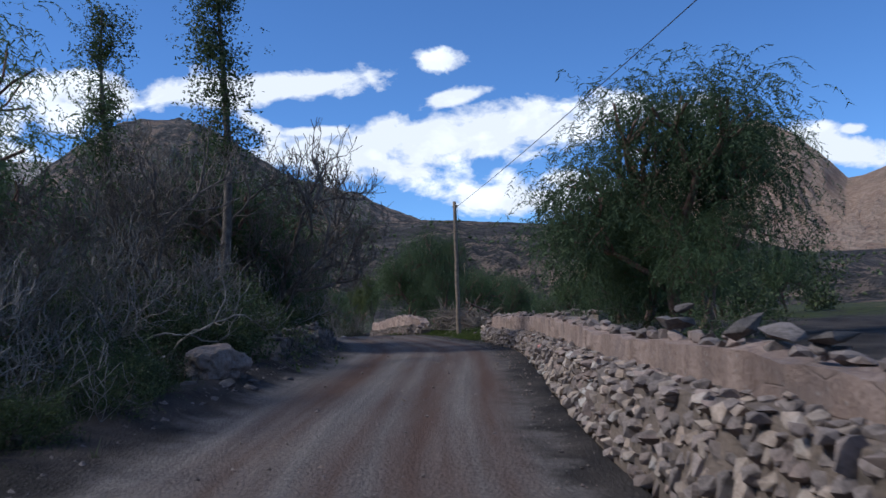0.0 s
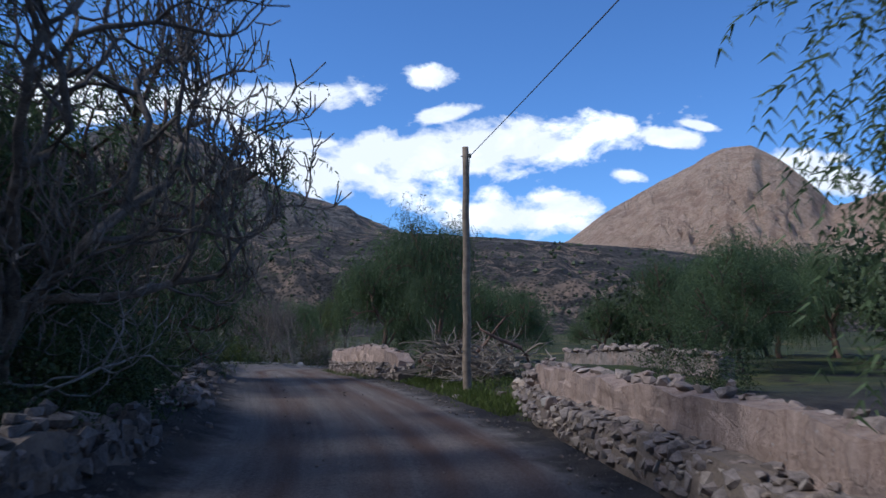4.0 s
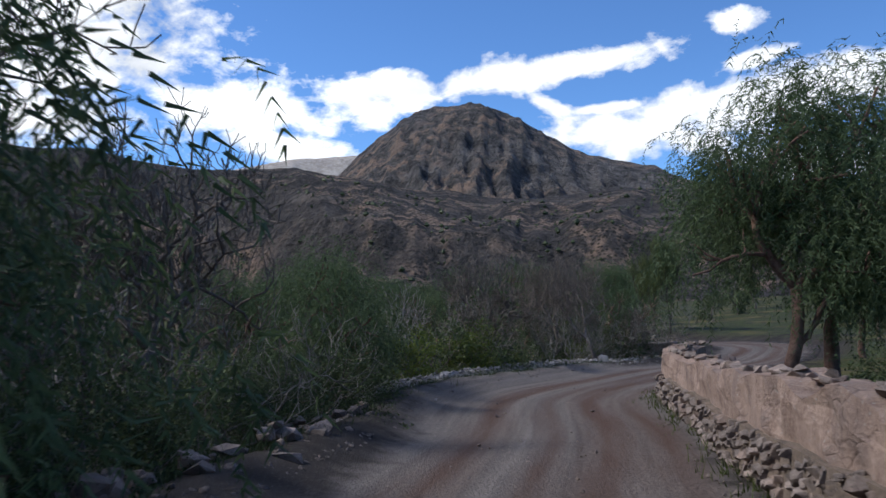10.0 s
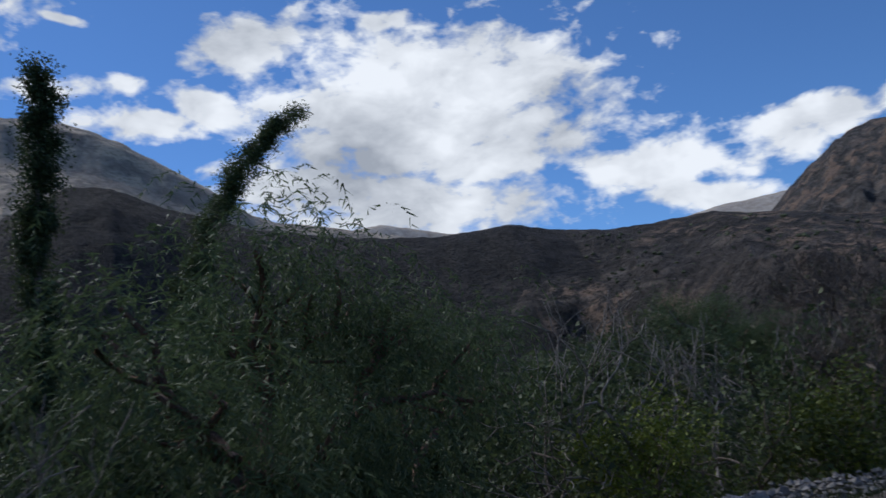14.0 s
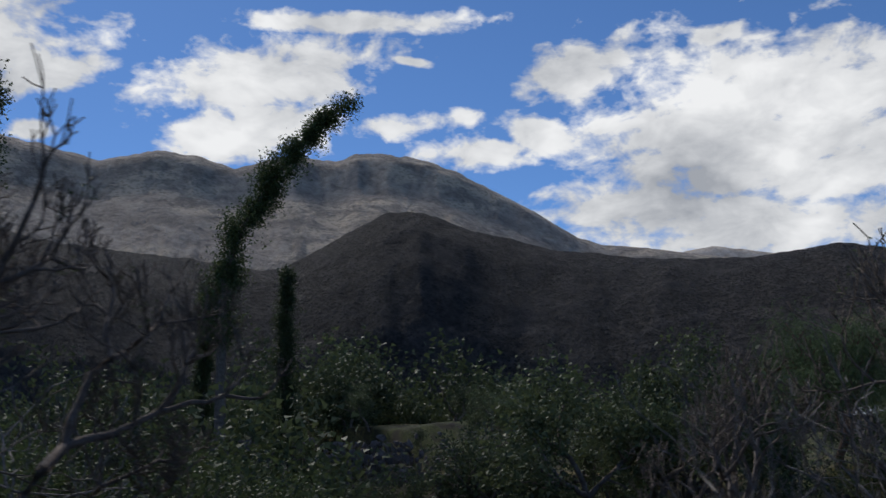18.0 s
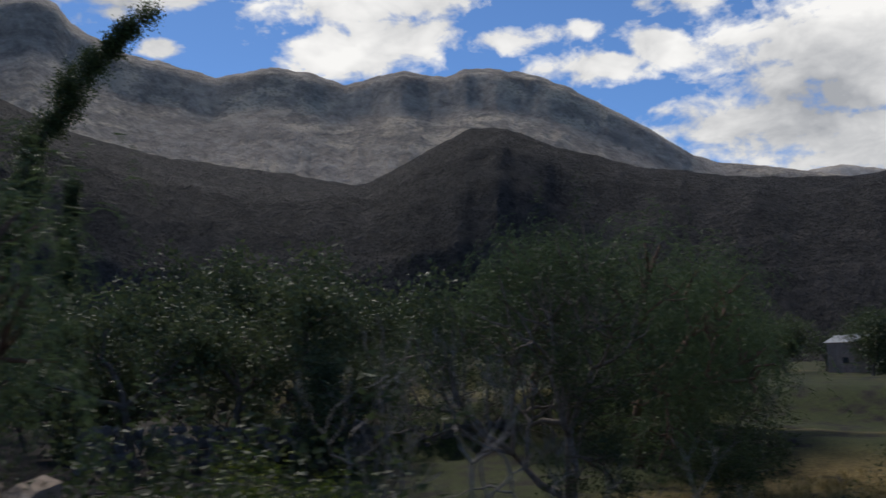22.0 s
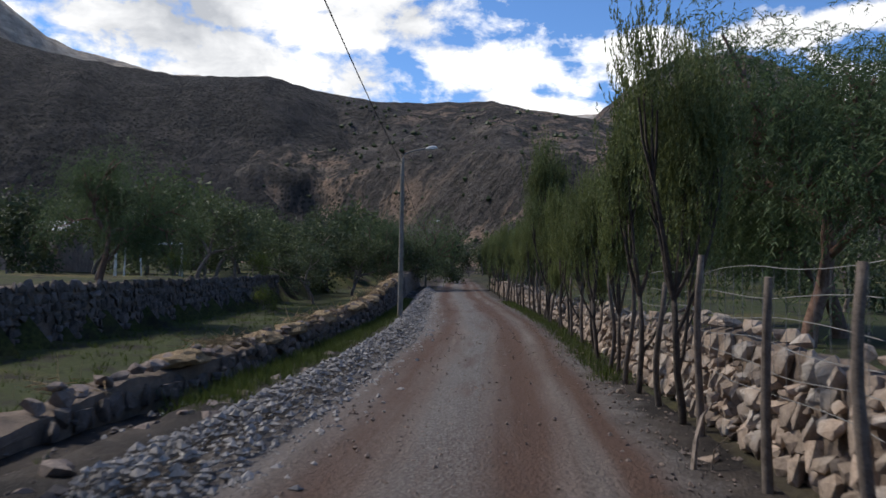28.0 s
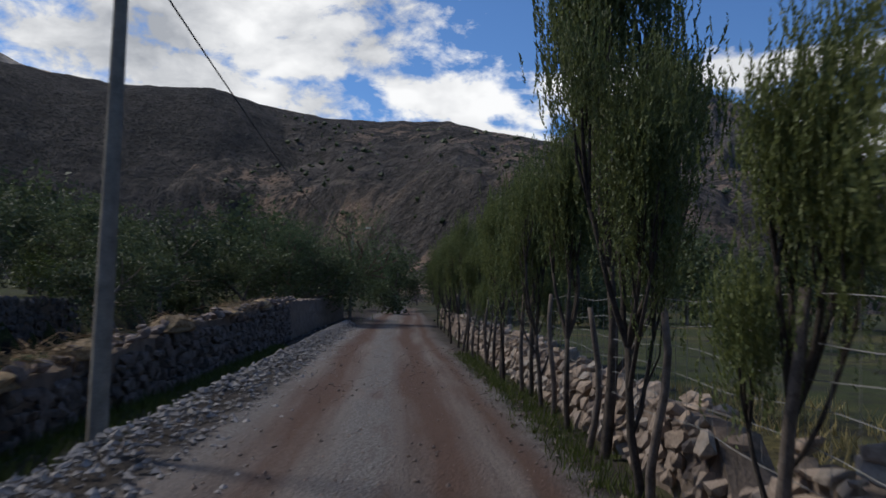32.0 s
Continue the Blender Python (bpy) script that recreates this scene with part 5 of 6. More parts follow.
pole_3 = wooden_pole(89.5, 5.0, 6.4, "weathered wooden utility pole off the road")
cable("overhead_cable", pole_3.location + Vector((0.1, 0, 6.15)), tip_l, 1.0, 0.010, "black overhead cable to the street lamp")
lamp_2 = copy_thing(lamp, Matrix.Translation(surface(196, -3.6)))
cable("overhead_cable", tip_l - Vector((0, 0, 0.15)), lamp_2.location + Vector((0, 0, 5.6)), 0.7, 0.012, "black overhead cable to the street lamp")

fence_u = [121.6, 123.4, 125.7, 127.9, 130.4, 132.6, 135.3, 137.8, 140.4, 143.0, 145.6, 148.2, 151.0, 154, 157, 160, 163, 166, 169]
fence = new("wire_fence")
tagged(fence, "farm fence of crooked posts and galvanised wire mesh", "fence")
for i, u in enumerate(fence_u):
    h = 1.7 + 0.5 * RNG.random()
    a = surface(u, 2.02)
    path = [(Vector((0.05 * math.sin(i + k * 0.9), 0.05 * math.cos(i * 2 + k), -0.3 + (h + 0.3) * k / 6)), 0.048 - 0.015 * k / 6) for k in range(7)]
    v_, f = tubes([path], 7)
    post = mesh_object("post", v_, f, M["post_wood"], fence, smooth=True)
    post.location = a
for z in (0.75, 0.95, 1.15, 1.35, 1.55, 1.78):
    pts = [(along(u, 2.12 + 0.03 * math.sin(u * 3), z + 0.03 * math.sin(u * 1.7 + z * 9)), 0.0035) for u in np.arange(121.6, 169, 0.45)]
    v_, f = tubes([pts], 3)
    mesh_object("strand", v_, f, M["galvanised"], fence)
rungs = [[(along(u, 2.13, 0.75), 0.0028), (along(u + 0.02, 2.13, 1.78), 0.0028)] for u in np.arange(121.8, 169, 0.3)]
v_, f = tubes(rungs, 3)
tagged(mesh_object("mesh_wire", v_, f, M["galvanised"], fence), kind="stuff")

for u, v, h, lean in ((84.6, -5.6, 2.5, -0.35), (84.2, -6.6, 1.3, -0.15), (84.9, -4.6, 1.0, 0.05)):
    post = new("leaning_post")
    post.location = surface(u, v)
    tagged(post, "thin weathered post leaning by the pale wall", "post", "leaning posts")
    path = [(Vector((lean * h * k / 6 + 0.02 * math.sin(k * 1.9), 0.02 * math.cos(k * 1.3), -0.2 + (h + 0.2) * k / 6)), 0.055 - 0.02 * k / 6) for k in range(7)]
    mesh_object("shaft", *tubes([path], 8), M["post_wood"], post, smooth=True)

# ---- small things at the roadside ----
def box_part(name, size, at, mat, parent, label="", turn=0.0, bevel=0.01):
    bm = bmesh.new()
    bmesh.ops.create_cube(bm, size=1.0)
    for v in bm.verts:
        v.co = Vector((v.co.x * size[0], v.co.y * size[1], v.co.z * size[2]))
    if bevel:
        bmesh.ops.bevel(bm, geom=bm.edges[:], offset=bevel, segments=2, affect="EDGES")
    ob = part(name, bm, mat, parent, label)
    ob.matrix_basis = pose(*at, 0, 0, turn)
    return ob


culvert = new("culvert_block")
culvert.matrix_basis = Matrix.LocRotScale(surface(114.5, 1.75), Euler((0, 0, radians(heading(114.5)))), None)
tagged(culvert, "small concrete culvert block at the road's edge", "culvert")
box_part("kerb", (0.35, 0.7, 0.3), (0, 0, 0.05), M["concrete"], culvert, bevel=0.03)
box_part("cap", (0.45, 0.22, 0.08), (0, 0.32, 0.23), M["concrete"], culvert, bevel=0.02)


def brush_pile(u, v, wide, tall, count, seed, label, limbs=3):
    r = random.Random(seed)
    top = new("brush_pile")
    top.location = surface(u, v)
    tagged(top, label, "brush pile")
    paths = []
    for i in range(count):
        p = Vector((r.gauss(0, wide * 0.4), r.gauss(0, wide * 0.35), r.random() * tall * 0.6))
        d = Vector((r.gauss(0, 1), r.gauss(0, 1), r.gauss(0.1, 0.35))).normalized()
        rad, path = r.choice((0.008, 0.012, 0.02, 0.03)), []
        for k in range(6):
            path.append((p.copy(), rad * (1 - k / 8)))
            d = (d + Vector((r.gauss(0, 0.3), r.gauss(0, 0.3), r.gauss(-0.05, 0.25)))).normalized()
            p = p + d * r.uniform(0.12, 0.36)
            p.z = max(p.z, 0.02)
        paths.append(path)
    v_, f = tubes(paths, 4)
    tagged(mesh_object("branch", v_, f, M["dead_wood"], top), kind="stuff")
    for a in range(limbs):
        p, path = Vector((r.gauss(0, wide * 0.3), r.gauss(0, wide * 0.3), 0.2)), []
        d = Vector((r.gauss(0, 1), r.gauss(0, 1), 0.4)).normalized()
        for k in range(8):
            path.append((p.copy(), 0.075 * (1 - k / 11)))
            d = (d + Vector((r.gauss(0, 0.25), r.gauss(0, 0.25), r.gauss(0, 0.2)))).normalized()
            p = p + d * 0.3
        v_, f = tubes([path], 8)
        mesh_object("limb", v_, f, M["red_bark"], top, smooth=True)


brush_pile(40.0, 3.5, 1.0, 1.4, 300, 5, "heap of dead cut branches beside the wooden pole")
brush_pile(38.2, 4.0, 1.3, 1.1, 240, 6, "heap of dead cut branches beside the wooden pole")
brush_pile(124.1, 1.75, 0.5, 0.12, 4, 7, "dead pale branch lying at the road's edge", 0)

# low field walls to the right
field_wall = new("field_wall_terrace")
tagged(field_wall, "low grey field wall at the edge of a meadow", "wall", kind="structure")
wall_body("core", 36, 58, ramp((36, 9.0), (58, 13.5)), 0.5, ramp((36, 0.75), (58, 0.8)), 1, M["stone"], field_wall, 0.1, 0.1, 0.08, 15.0)
for p, s, t in coping(36, 58, ramp((36, 9.2), (58, 13.7)), ramp((36, 0.78), (58, 0.82)), 0.5, rng, 0.8):
    stone(p, s, t, "stone", field_wall, "coping_stone", rng)
yard_wall = new("yard_wall_terrace")
tagged(yard_wall, "long dark retaining wall of a terraced yard", "wall", kind="structure")
rows = courses(127, 172, ramp((127, -12.35), (172, -12.35)), ramp((127, 1.25), (172, 1.25)), -1, 0.42, rng, 0.1, -0.4)
lay(rows, "dark_stone", yard_wall, lambda r: 136 < u_of(r) < 150, rng)
wall_body("core", 127, 172, ramp((127, -12.4), (172, -12.4)), 0.5, ramp((127, 1.2), (172, 1.2)), -1, M["mud"], yard_wall, -0.4, 0.1, 0.05, 16.0)
terrace_wall = new("field_terrace_edge")
tagged(terrace_wall, "dark stone edges of narrow field terraces", "wall", kind="structure")
for left, h in ((24.1, 1.35), (31.1, 2.35), (38.1, 3.25), (46.1, 4.15)):
    rows = courses(84, 124, ramp((84, -left), (124, -left)), ramp((84, h - 1.12), (124, h - 1.12)), -1, 0.45, rng, 0.1, h - 2.3)
    heap("edge_stone", rows, "dark_stone", terrace_wall)

# goal and backboard in the yard
goal = new("goal_frame")
g0, g1 = (Vector((x, y, float(land(np.array([[x, y]]))[0][0]))) for x, y in ((-102.1, 114.9), (-101.6, 118.7)))
goal.location = g0
tagged(goal, "white metal goal frame in a grassy yard", "goal")
across = g1 - g0
back = Vector((-across.y, across.x, 0)).normalized() * 1.0


def bar(name, a, b, radius, mat, parent, label=""):
    v_, f = tubes([[(a, radius), (b, radius)]], 8)
    return mesh_object(name, v_, f, mat, parent, label)


for base in (Vector((0, 0, 0)), across):
    bar("upright", base - Vector((0, 0, 0.1)), base + Vector((0, 0, 2.0)), 0.06, M["white_paint"], goal)
    bar("stay", base + Vector((0, 0, 2.0)), base + back, 0.04, M["white_paint"], goal)
bar("crossbar", Vector((0, 0, 2.0)), across + Vector((0, 0, 2.0)), 0.06, M["white_paint"], goal)
hoop = new("basketball_backboard")
hoop.location = g0 + across * 0.28 + back * 0.9
tagged(hoop, "rusty white basketball backboard on a metal frame", "backboard")
side_way = across.normalized()
for k in (-0.5, 0.5):
    bar("post", side_way * k - Vector((0, 0, 0.1)), side_way * k * 0.7 + Vector((0, 0, 3.9)), 0.05, M["white_paint"], hoop)
bar("brace", side_way * -0.45 + Vector((0, 0, 2.6)), side_way * 0.4 + Vector((0, 0, 3.4)), 0.035, M["white_paint"], hoop)
panel = box_part("board", (1.9, 0.06, 1.35), (0, 0, 0), M["rust"], hoop, "white panel with rust stains", bevel=0.02)
panel.matrix_basis = Matrix.LocRotScale(side_way * -0.15 + Vector((0, 0, 3.55)), Euler((0, 0, math.atan2(side_way.y, side_way.x))), None)


def shed(place, turn, size, wall_mat, name, label):
    """A small house: four walls, door and dark window panel set on the front, a pitched tin roof."""
    top = new(name)
    top.matrix_basis = Matrix.LocRotScale(place, Euler((0, 0, radians(turn))), None)
    tagged(top, label, "house")
    w, d, h = size
    for nm, s, at in (("wall_front", (w, 0.25, h), (0, -d / 2, h / 2)), ("wall_back", (w, 0.25, h), (0, d / 2, h / 2)), ("wall_side", (0.25, d - 0.25, h), (-w / 2 + 0.125, 0, h / 2)), ("wall_side", (0.25, d - 0.25, h), (w / 2 - 0.125, 0, h / 2))):
        box_part(nm, s, at, wall_mat, top, bevel=0.02)
    bm = bmesh.new()
    q = [bm.verts.new(c) for c in ((-w / 2 - 0.3, -d / 2 - 0.3, h), (w / 2 + 0.3, -d / 2 - 0.3, h), (w / 2 + 0.3, d / 2 + 0.3, h), (-w / 2 - 0.3, d / 2 + 0.3, h), (-w / 2 - 0.3, 0, h + d * 0.22), (w / 2 + 0.3, 0, h + d * 0.22))]
    for ids in ((0, 1, 5, 4), (2, 3, 4, 5), (0, 4, 3), (1, 2, 5), (3, 2, 1, 0)):
        bm.faces.new([q[i] for i in ids])
    part("roof", bm, M["tin"], top, "grey corrugated tin roof")
    box_part("door", (0.9, 0.08, 1.95), (w * 0.2, -d / 2 - 0.11, 0.98), M["post_wood"], top, "dark wooden door", bevel=0.01)
    # no hole is cut: the near-black panel gives the opening's shade
    box_part("window", (0.7, 0.08, 0.6), (-w * 0.2, -d / 2 - 0.11, 1.4), M["wire"], top, "dark panel in place of a shaded window opening", bevel=0.01)


hut_at = Vector((-126.0, 114.6, float(land(np.array([[-126.0, 114.6]]))[0][0]) - 0.1))
shed(hut_at, 40, (7.0, 4.0, 3.3), M["adobe"], "field_hut", "tan adobe hut with a grey tin roof beyond the field")

hill_house = Vector((-275.5, 231.5, 60.0))
hit, at, _, _ = hillside.ray_cast(hill_house, Vector((0, 0, -1)))
shed(at + Vector((0, 0, -0.4)), 125, (4.5, 3.2, 2.3), M["white_paint"], "hillside_house", "small white house high on the dark hillside")

# ---- trees ----
PEPPERS = [tree("pepper_tree", "drooping green pepper tree with feathery leaves", "tree", 20 + i, 6.3, 1.5, 0.19, 4, 3, 0.8, 2700, "droop", 0.92, M["red_bark"], M["pepper"], 0.06, group="pepper trees by the road", least=1) for i in range(3)]
THIN_PEPPERS = [tree("pepper_tree", "loose drooping pepper tree with feathery leaves", "tree", 24 + i, 6.3, 1.6, 0.17, 4, 3, 0.8, 1250, "droop", 0.9, M["red_bark"], M["pepper"], 0.06, group="pepper trees by the road", least=1) for i in range(3)]
BIG_FIELD = tree("spreading_tree", "broad dark tree with several twisted trunks in the field", "tree", 133, 5.8, 2.5, 0.16, 4, 3, 0.8, 2500, "leafy", 0.29, M["bark"], M["dark_leaf"], 0.05, 0.26, 0.8, stems=3, least=1)
BARES = [tree("bare_tree", "leafless dark tree with knotted upturned branches", "tree", 40 + i, 5.6, 1.9, 0.125, 6, 2, 0.70, 70, "leafy", 0.15, M["bark"], M["dark_leaf"], 0.10, 0.27, 0.74, group="bare trees by the road", fine=0.009, fork=0.42, curl=3.0) for i in range(4)]
PALE_BARES = [tree("bare_shrub", "pale leafless shrub of tangled twigs", "shrub", 50 + i, 3.2, 0.8, 0.05, 4, 2, 0.8, 150, "leafy", 0.09, M["pale_bark"], M["dark_leaf"], 0.08, 0.30, 0.76, stems=3, group="bare shrubs", fine=0.007, fork=0.34, curl=3.0) for i in range(3)]
BUSHES = [tree("bush", "dense dark green bush", "bush", 60 + i, 2.6, 0.5, 0.05, 3, 3, 0.95, 580, "leafy", 0.36, M["bark"], M["dark_leaf"], 0.0, 0.25, 0.85, stems=3, group="bushes by the road", least=1) for i in range(3)]
SHRUBS = [tree("leafy_shrub", "loose shrub with yellow-green leaves", "shrub", 65 + i, 2.4, 0.6, 0.04, 3, 3, 0.8, 420, "leafy", 0.30, M["bark"], M["fresh_leaf"], 0.10, 0.28, 0.8, stems=3, group="leafy shrubs", least=1) for i in range(2)]
SLENDERS = [tree("slender_tree", "slender upright tree with thin green leaves", "tree", 70 + i, 5.0, 1.7, 0.06, 3, 4, 0.42, 2300, "upright", 0.36, M["dark_bark"], M["willow"], 0.32, 0.08, 0.74, stems=1, group="row of slender trees", least=1) for i in range(4)]
ROUNDS = [tree("round_tree", "round leafy tree with yellow-green tips", "tree", 80 + i, 4.6, 1.2, 0.14, 3, 3, 0.85, 460, "leafy", 0.56, M["bark"], M["far_leaf"], 0.05, 0.2, 0.8, group="trees in the fields", least=1) for i in range(2)]
FAR_TREES = [tree("field_tree", "small dark tree on the valley floor", "tree", 90 + i, 4.2, 1.1, 0.13, 3, 2, 0.85, 160, "leafy", 0.95, M["bark"], M["far_leaf"], 0.05, 0.2, 0.8, group="trees on the valley floor", least=2) for i in range(2)]
GUMS = [column_tree("eucalyptus", "tall thin eucalyptus with ragged clumps of leaves", 100 + i, 11.5, 1.25, 0.48, 800, 0.38, M["dark_leaf"], M["bark"], 0.0, 0.6, "tall eucalyptus trees") for i in range(2)]
POPLARS = [column_tree("poplar", "tall wind-blown poplar with a dark narrow crown", 110 + i, 18.5, 1.15, 0.24, 2300, 0.6, M["dark_leaf"], M["bark"], 0.015, 0.6, "wind-blown poplars") for i in range(2)]
BENT = column_tree("bent_poplar", "tall poplar bent over by the wind", 119, 21.2, 1.05, 0.36, 2200, 0.55, M["dark_leaf"], M["bark"], 0.26, 0.5, "wind-blown poplars")

# right of the road
put(PEPPERS[0], 19.4, 5.3, 0.92, 20, tall=0.92)
put(PEPPERS[2], 21.2, 6.8, 0.85, 200, tall=0.95)
for u, v, s in ((18.0, 5.6, 0.45), (21.4, 5.2, 0.5), (23.0, 6.4, 0.42)):
    put(PEPPERS[1], u, v, s)
for u, v, s in ((41.0, 12.4, 0.6), (43.6, 14.2, 0.62), (38.4, 11.4, 0.45)):
    put(PEPPERS[int(u) % 3], u, v, s)
put(PEPPERS[1], 45.2, 4.0, 0.48, 200, tall=1.6)
put(PEPPERS[2], 57.6, 4.0, 0.80, 40)
put(PEPPERS[0], 61.0, 5.2, 0.95, 130)
for u, v, s in ((70.0, 7.5, 0.75), (75.5, 5.6, 0.72), (81.0, 6.6, 0.8), (86.5, 7.6, 0.85), (79.0, 10.0, 0.8)):
    put(PEPPERS[int(u) % 3], u, v, s)
put(THIN_PEPPERS[2], 55.0, 19.0, 0.75)
put(THIN_PEPPERS[1], 50.0, 17.5, 0.6)
for u, v, s in ((47, 21, 0.62), (51, 23, 0.7), (56, 22, 0.75), (60, 19, 0.7), (63, 24, 0.8), (44, 24, 0.55), (58, 15.5, 0.5), (67, 21, 0.7)):
    put(PEPPERS[int(u) % 3], u, v, s)
for u, v in ((44, 22), (48, 28), (60, 24), (36, 30), (64, 17), (70, 22), (40, 18)):
    put(FAR_TREES[u % 2], u, v, 0.9)
for u, v in ((46.5, 4.2), (50.5, 3.6), (44.4, 3.9), (15, 5.2), (20, 5.0), (30.5, 5.4)):
    put(BUSHES[u > 45], u, v, 0.38)
for u, v, s in ((114.6, 3.2, 1.45), (116.2, 3.8, 1.3), (118.6, 3.5, 1.2), (120.6, 3.8, 1.1), (117.3, 3.0, 1.0)):
    put(SLENDERS[int(u) % 4], u, v, s)
for u, v in ((112, 4.2), (115, 3.6), (117.5, 4.0), (119.8, 3.2)):
    put(PALE_BARES[int(u) % 3], u, v, 0.7)
for u, v, s in ((133.8, 6.0, 0.95), (141.0, 5.6, 0.9), (137.0, 8.0, 1.0)):
    put(PEPPERS[int(u) % 3], u, v, s)
slender_at = [126.6, 129.3, 131.8, 134.0, 136.4, 138.2, 140.9, 143.2, 145.9, 147.8, 149.6, 151.9, 153.8, 156.3, 158.6, 161.0, 163.2, 165.9, 168.4, 171.0, 174.0, 177.0, 180.0, 184.0, 188.0]
for i, u in enumerate(slender_at):
    put(SLENDERS[i % 4], u, 1.95 + 0.25 * RNG.random(), 1.2 if u == 147.8 else 0.64 + 0.22 * RNG.random())
for u, v in ((150, 14), (158, 20), (166, 12), (140, 22), (146, 30), (172, 22)):
    put(FAR_TREES[u % 2], u, v, 0.8)

# left of the road, first stretch
for u, v, s in ((24.3, -6.1, 1.05), (26.0, -9.5, 0.95)):
    put(GUMS[u > 25], u, v, s)
for u, v, s in ((8, -7.6, 0.62), (11, -7.0, 0.66), (14.5, -7.6, 0.72), (17.5, -6.4, 0.78), (20.5, -6.8, 0.95), (23.4, -5.2, 0.9), (26.5, -5.4, 1.05), (29, -5.6, 1.1), (31.5, -7.0, 1.15), (43.5, -6.0, 1.0), (46.0, -5.6, 1.0), (48.6, -6.2, 1.1), (51.0, -6.4, 0.9), (54.6, -6.4, 0.9), (34.0, -6.2, 0.95), (38.5, -6.4, 1.0), (42.2, -8.8, 1.1), (47.0, -8.6, 1.1), (51.6, -8.4, 1.0), (49.6, -7.0, 0.9), (55.6, -7.4, 0.62)):
    put(BARES[int(u * 2) % 4], u, v, s)
for u, v, s in ((5, -9, 0.95), (12.5, -11, 1.05), (19, -10.5, 1.1), (34.0, -8.6, 1.0), (38.5, -8.0, 0.9), (40.5, -8.8, 0.95)):
    put(THIN_PEPPERS[int(u) % 3], u, v, s)
for i, u in enumerate(np.r_[np.arange(3.0, 30.0, 3.0), np.arange(30.0, 57.0, 1.8)]):
    put(BUSHES[i % 3], u, -5.6 - 2.6 * RNG.random(), 0.55 + 0.4 * RNG.random() if u < 45 else 0.4 + 0.25 * RNG.random())
for i, u in enumerate(np.r_[np.arange(4.0, 31.0, 1.3), np.arange(31.0, 58.0, 2.5)]):
    put(PALE_BARES[i % 3], u, -5.0 - 2.2 * RNG.random(), 0.7 + 0.35 * RNG.random())

# round the bend: lower shrubs
put(THIN_PEPPERS[0], 45.0, -6.3, 0.95, 70)
put(THIN_PEPPERS[2], 42.8, -6.3, 1.0)
put(THIN_PEPPERS[1], 36.0, -8.2, 1.0)
put(PEPPERS[0], 31.4, -6.9, 0.84)
put(THIN_PEPPERS[1], 29.6, -5.8, 1.08, 15)
put(PEPPERS[1], 28.2, -7.6, 0.95)
put(PEPPERS[2], 59.3, -6.0, 0.60, 10, tall=0.9)
put(THIN_PEPPERS[0], 63.5, -13.5, 0.74)
put(THIN_PEPPERS[1], 57.0, -10.5, 0.8)
for u, v, s in ((62.5, -6.6, 0.9), (66, -7.0, 1.0), (69, -6.8, 0.8), (72.6, -6.4, 0.42), (75.0, -6.4, 0.5), (79, -8.5, 0.9), (66, -12, 0.9)):
    put(BUSHES[int(u) % 3], u, v, s)
for u, v, s in ((64, -6.4, 1.0), (67.5, -8.0, 1.15), (68.8, -6.4, 0.95), (71.5, -6.0, 0.45), (75.6, -5.2, 0.75), (77.5, -7.0, 1.0), (80.0, -6.2, 0.9)):
    put(PALE_BARES[int(u) % 3], u, v, s)
for u, v, s in ((63.2, -5.8, 0.7), (67, -6.0, 0.8), (71, -5.9, 0.45), (76, -8.8, 0.7), (79, -6.0, 0.6)):
    put(SHRUBS[int(u) % 2], u, v, s)
for u, v, s in ((70.2, -6.4, 0.78), (68.6, -6.8, 0.8), (77.6, -7.2, 0.85), (79.6, -8.4, 0.6), (76.2, -9.0, 0.7), (83.0, -7.4, 0.6)):
    put(BARES[int(u * 2) % 4], u, v, s)
for i, u in enumerate(np.arange(78.6, 82.2, 1.2)):
    put(PALE_BARES[i % 3], u, -5.8 - 1.6 * RNG.random(), 0.6 + 0.35 * RNG.random())
for u, v, s in ((81, -7.5, 1.0), (84, -8.0, 0.9), (87.0, -7.2, 0.75)):
    put(BUSHES[int(u) % 3], u, v, s)
for u, v, s in ((87.0, -6.4, 0.6), (88.4, -6.6, 0.5)):
    put(SHRUBS[int(u) % 2], u, v, s)
for i in range(34):
    put(BUSHES[i % 3], RNG.uniform(58, 74), -RNG.uniform(9, 22), 0.7 + 0.5 * RNG.random())
for i in range(22):
    put((ROUNDS if i % 2 else FAR_TREES)[i // 2 % 2], RNG.uniform(56, 82), -RNG.uniform(24, 40), 0.6 + 0.5 * RNG.random())
put(THIN_PEPPERS[1], 83.0, -5.4, 0.58, 40)
put(BARES[0], 78.4, -5.6, 0.78, 200)
stand_at(POPLARS[0], -60.0, 43.2, 1.04)
stand_at(POPLARS[1], -59.6, 47.2, 0.98)
stand_at(BENT, -70.3, 54.4, 1.08)
stand_at(POPLARS[0], -69.5, 57.6, 0.66)
stand_at(POPLARS[1], -71.5, 53.2, 0.62)

# the field and its terraces
for u, v, s in ((93.0, -6.2, 0.7), (91.6, -7.0, 0.8)):
    put(PALE_BARES[int(u * 2) % 3], u, v, s)
put(BIG_FIELD, 101.6, -14.4, 0.70, 60, tall=1.35)
put(THIN_PEPPERS[2], 107.5, -17.5, 0.95)
for u, v, s in ((110.5, -18.0, 0.72), (114.0, -19.5, 0.8), (112.0, -25.0, 0.9), (118.5, -22.0, 0.9)):
    put(PEPPERS[int(u) % 3], u, v, s)
put(BUSHES[1], 104.6, -12.9, 0.5, label="small dark tree in the dry field")
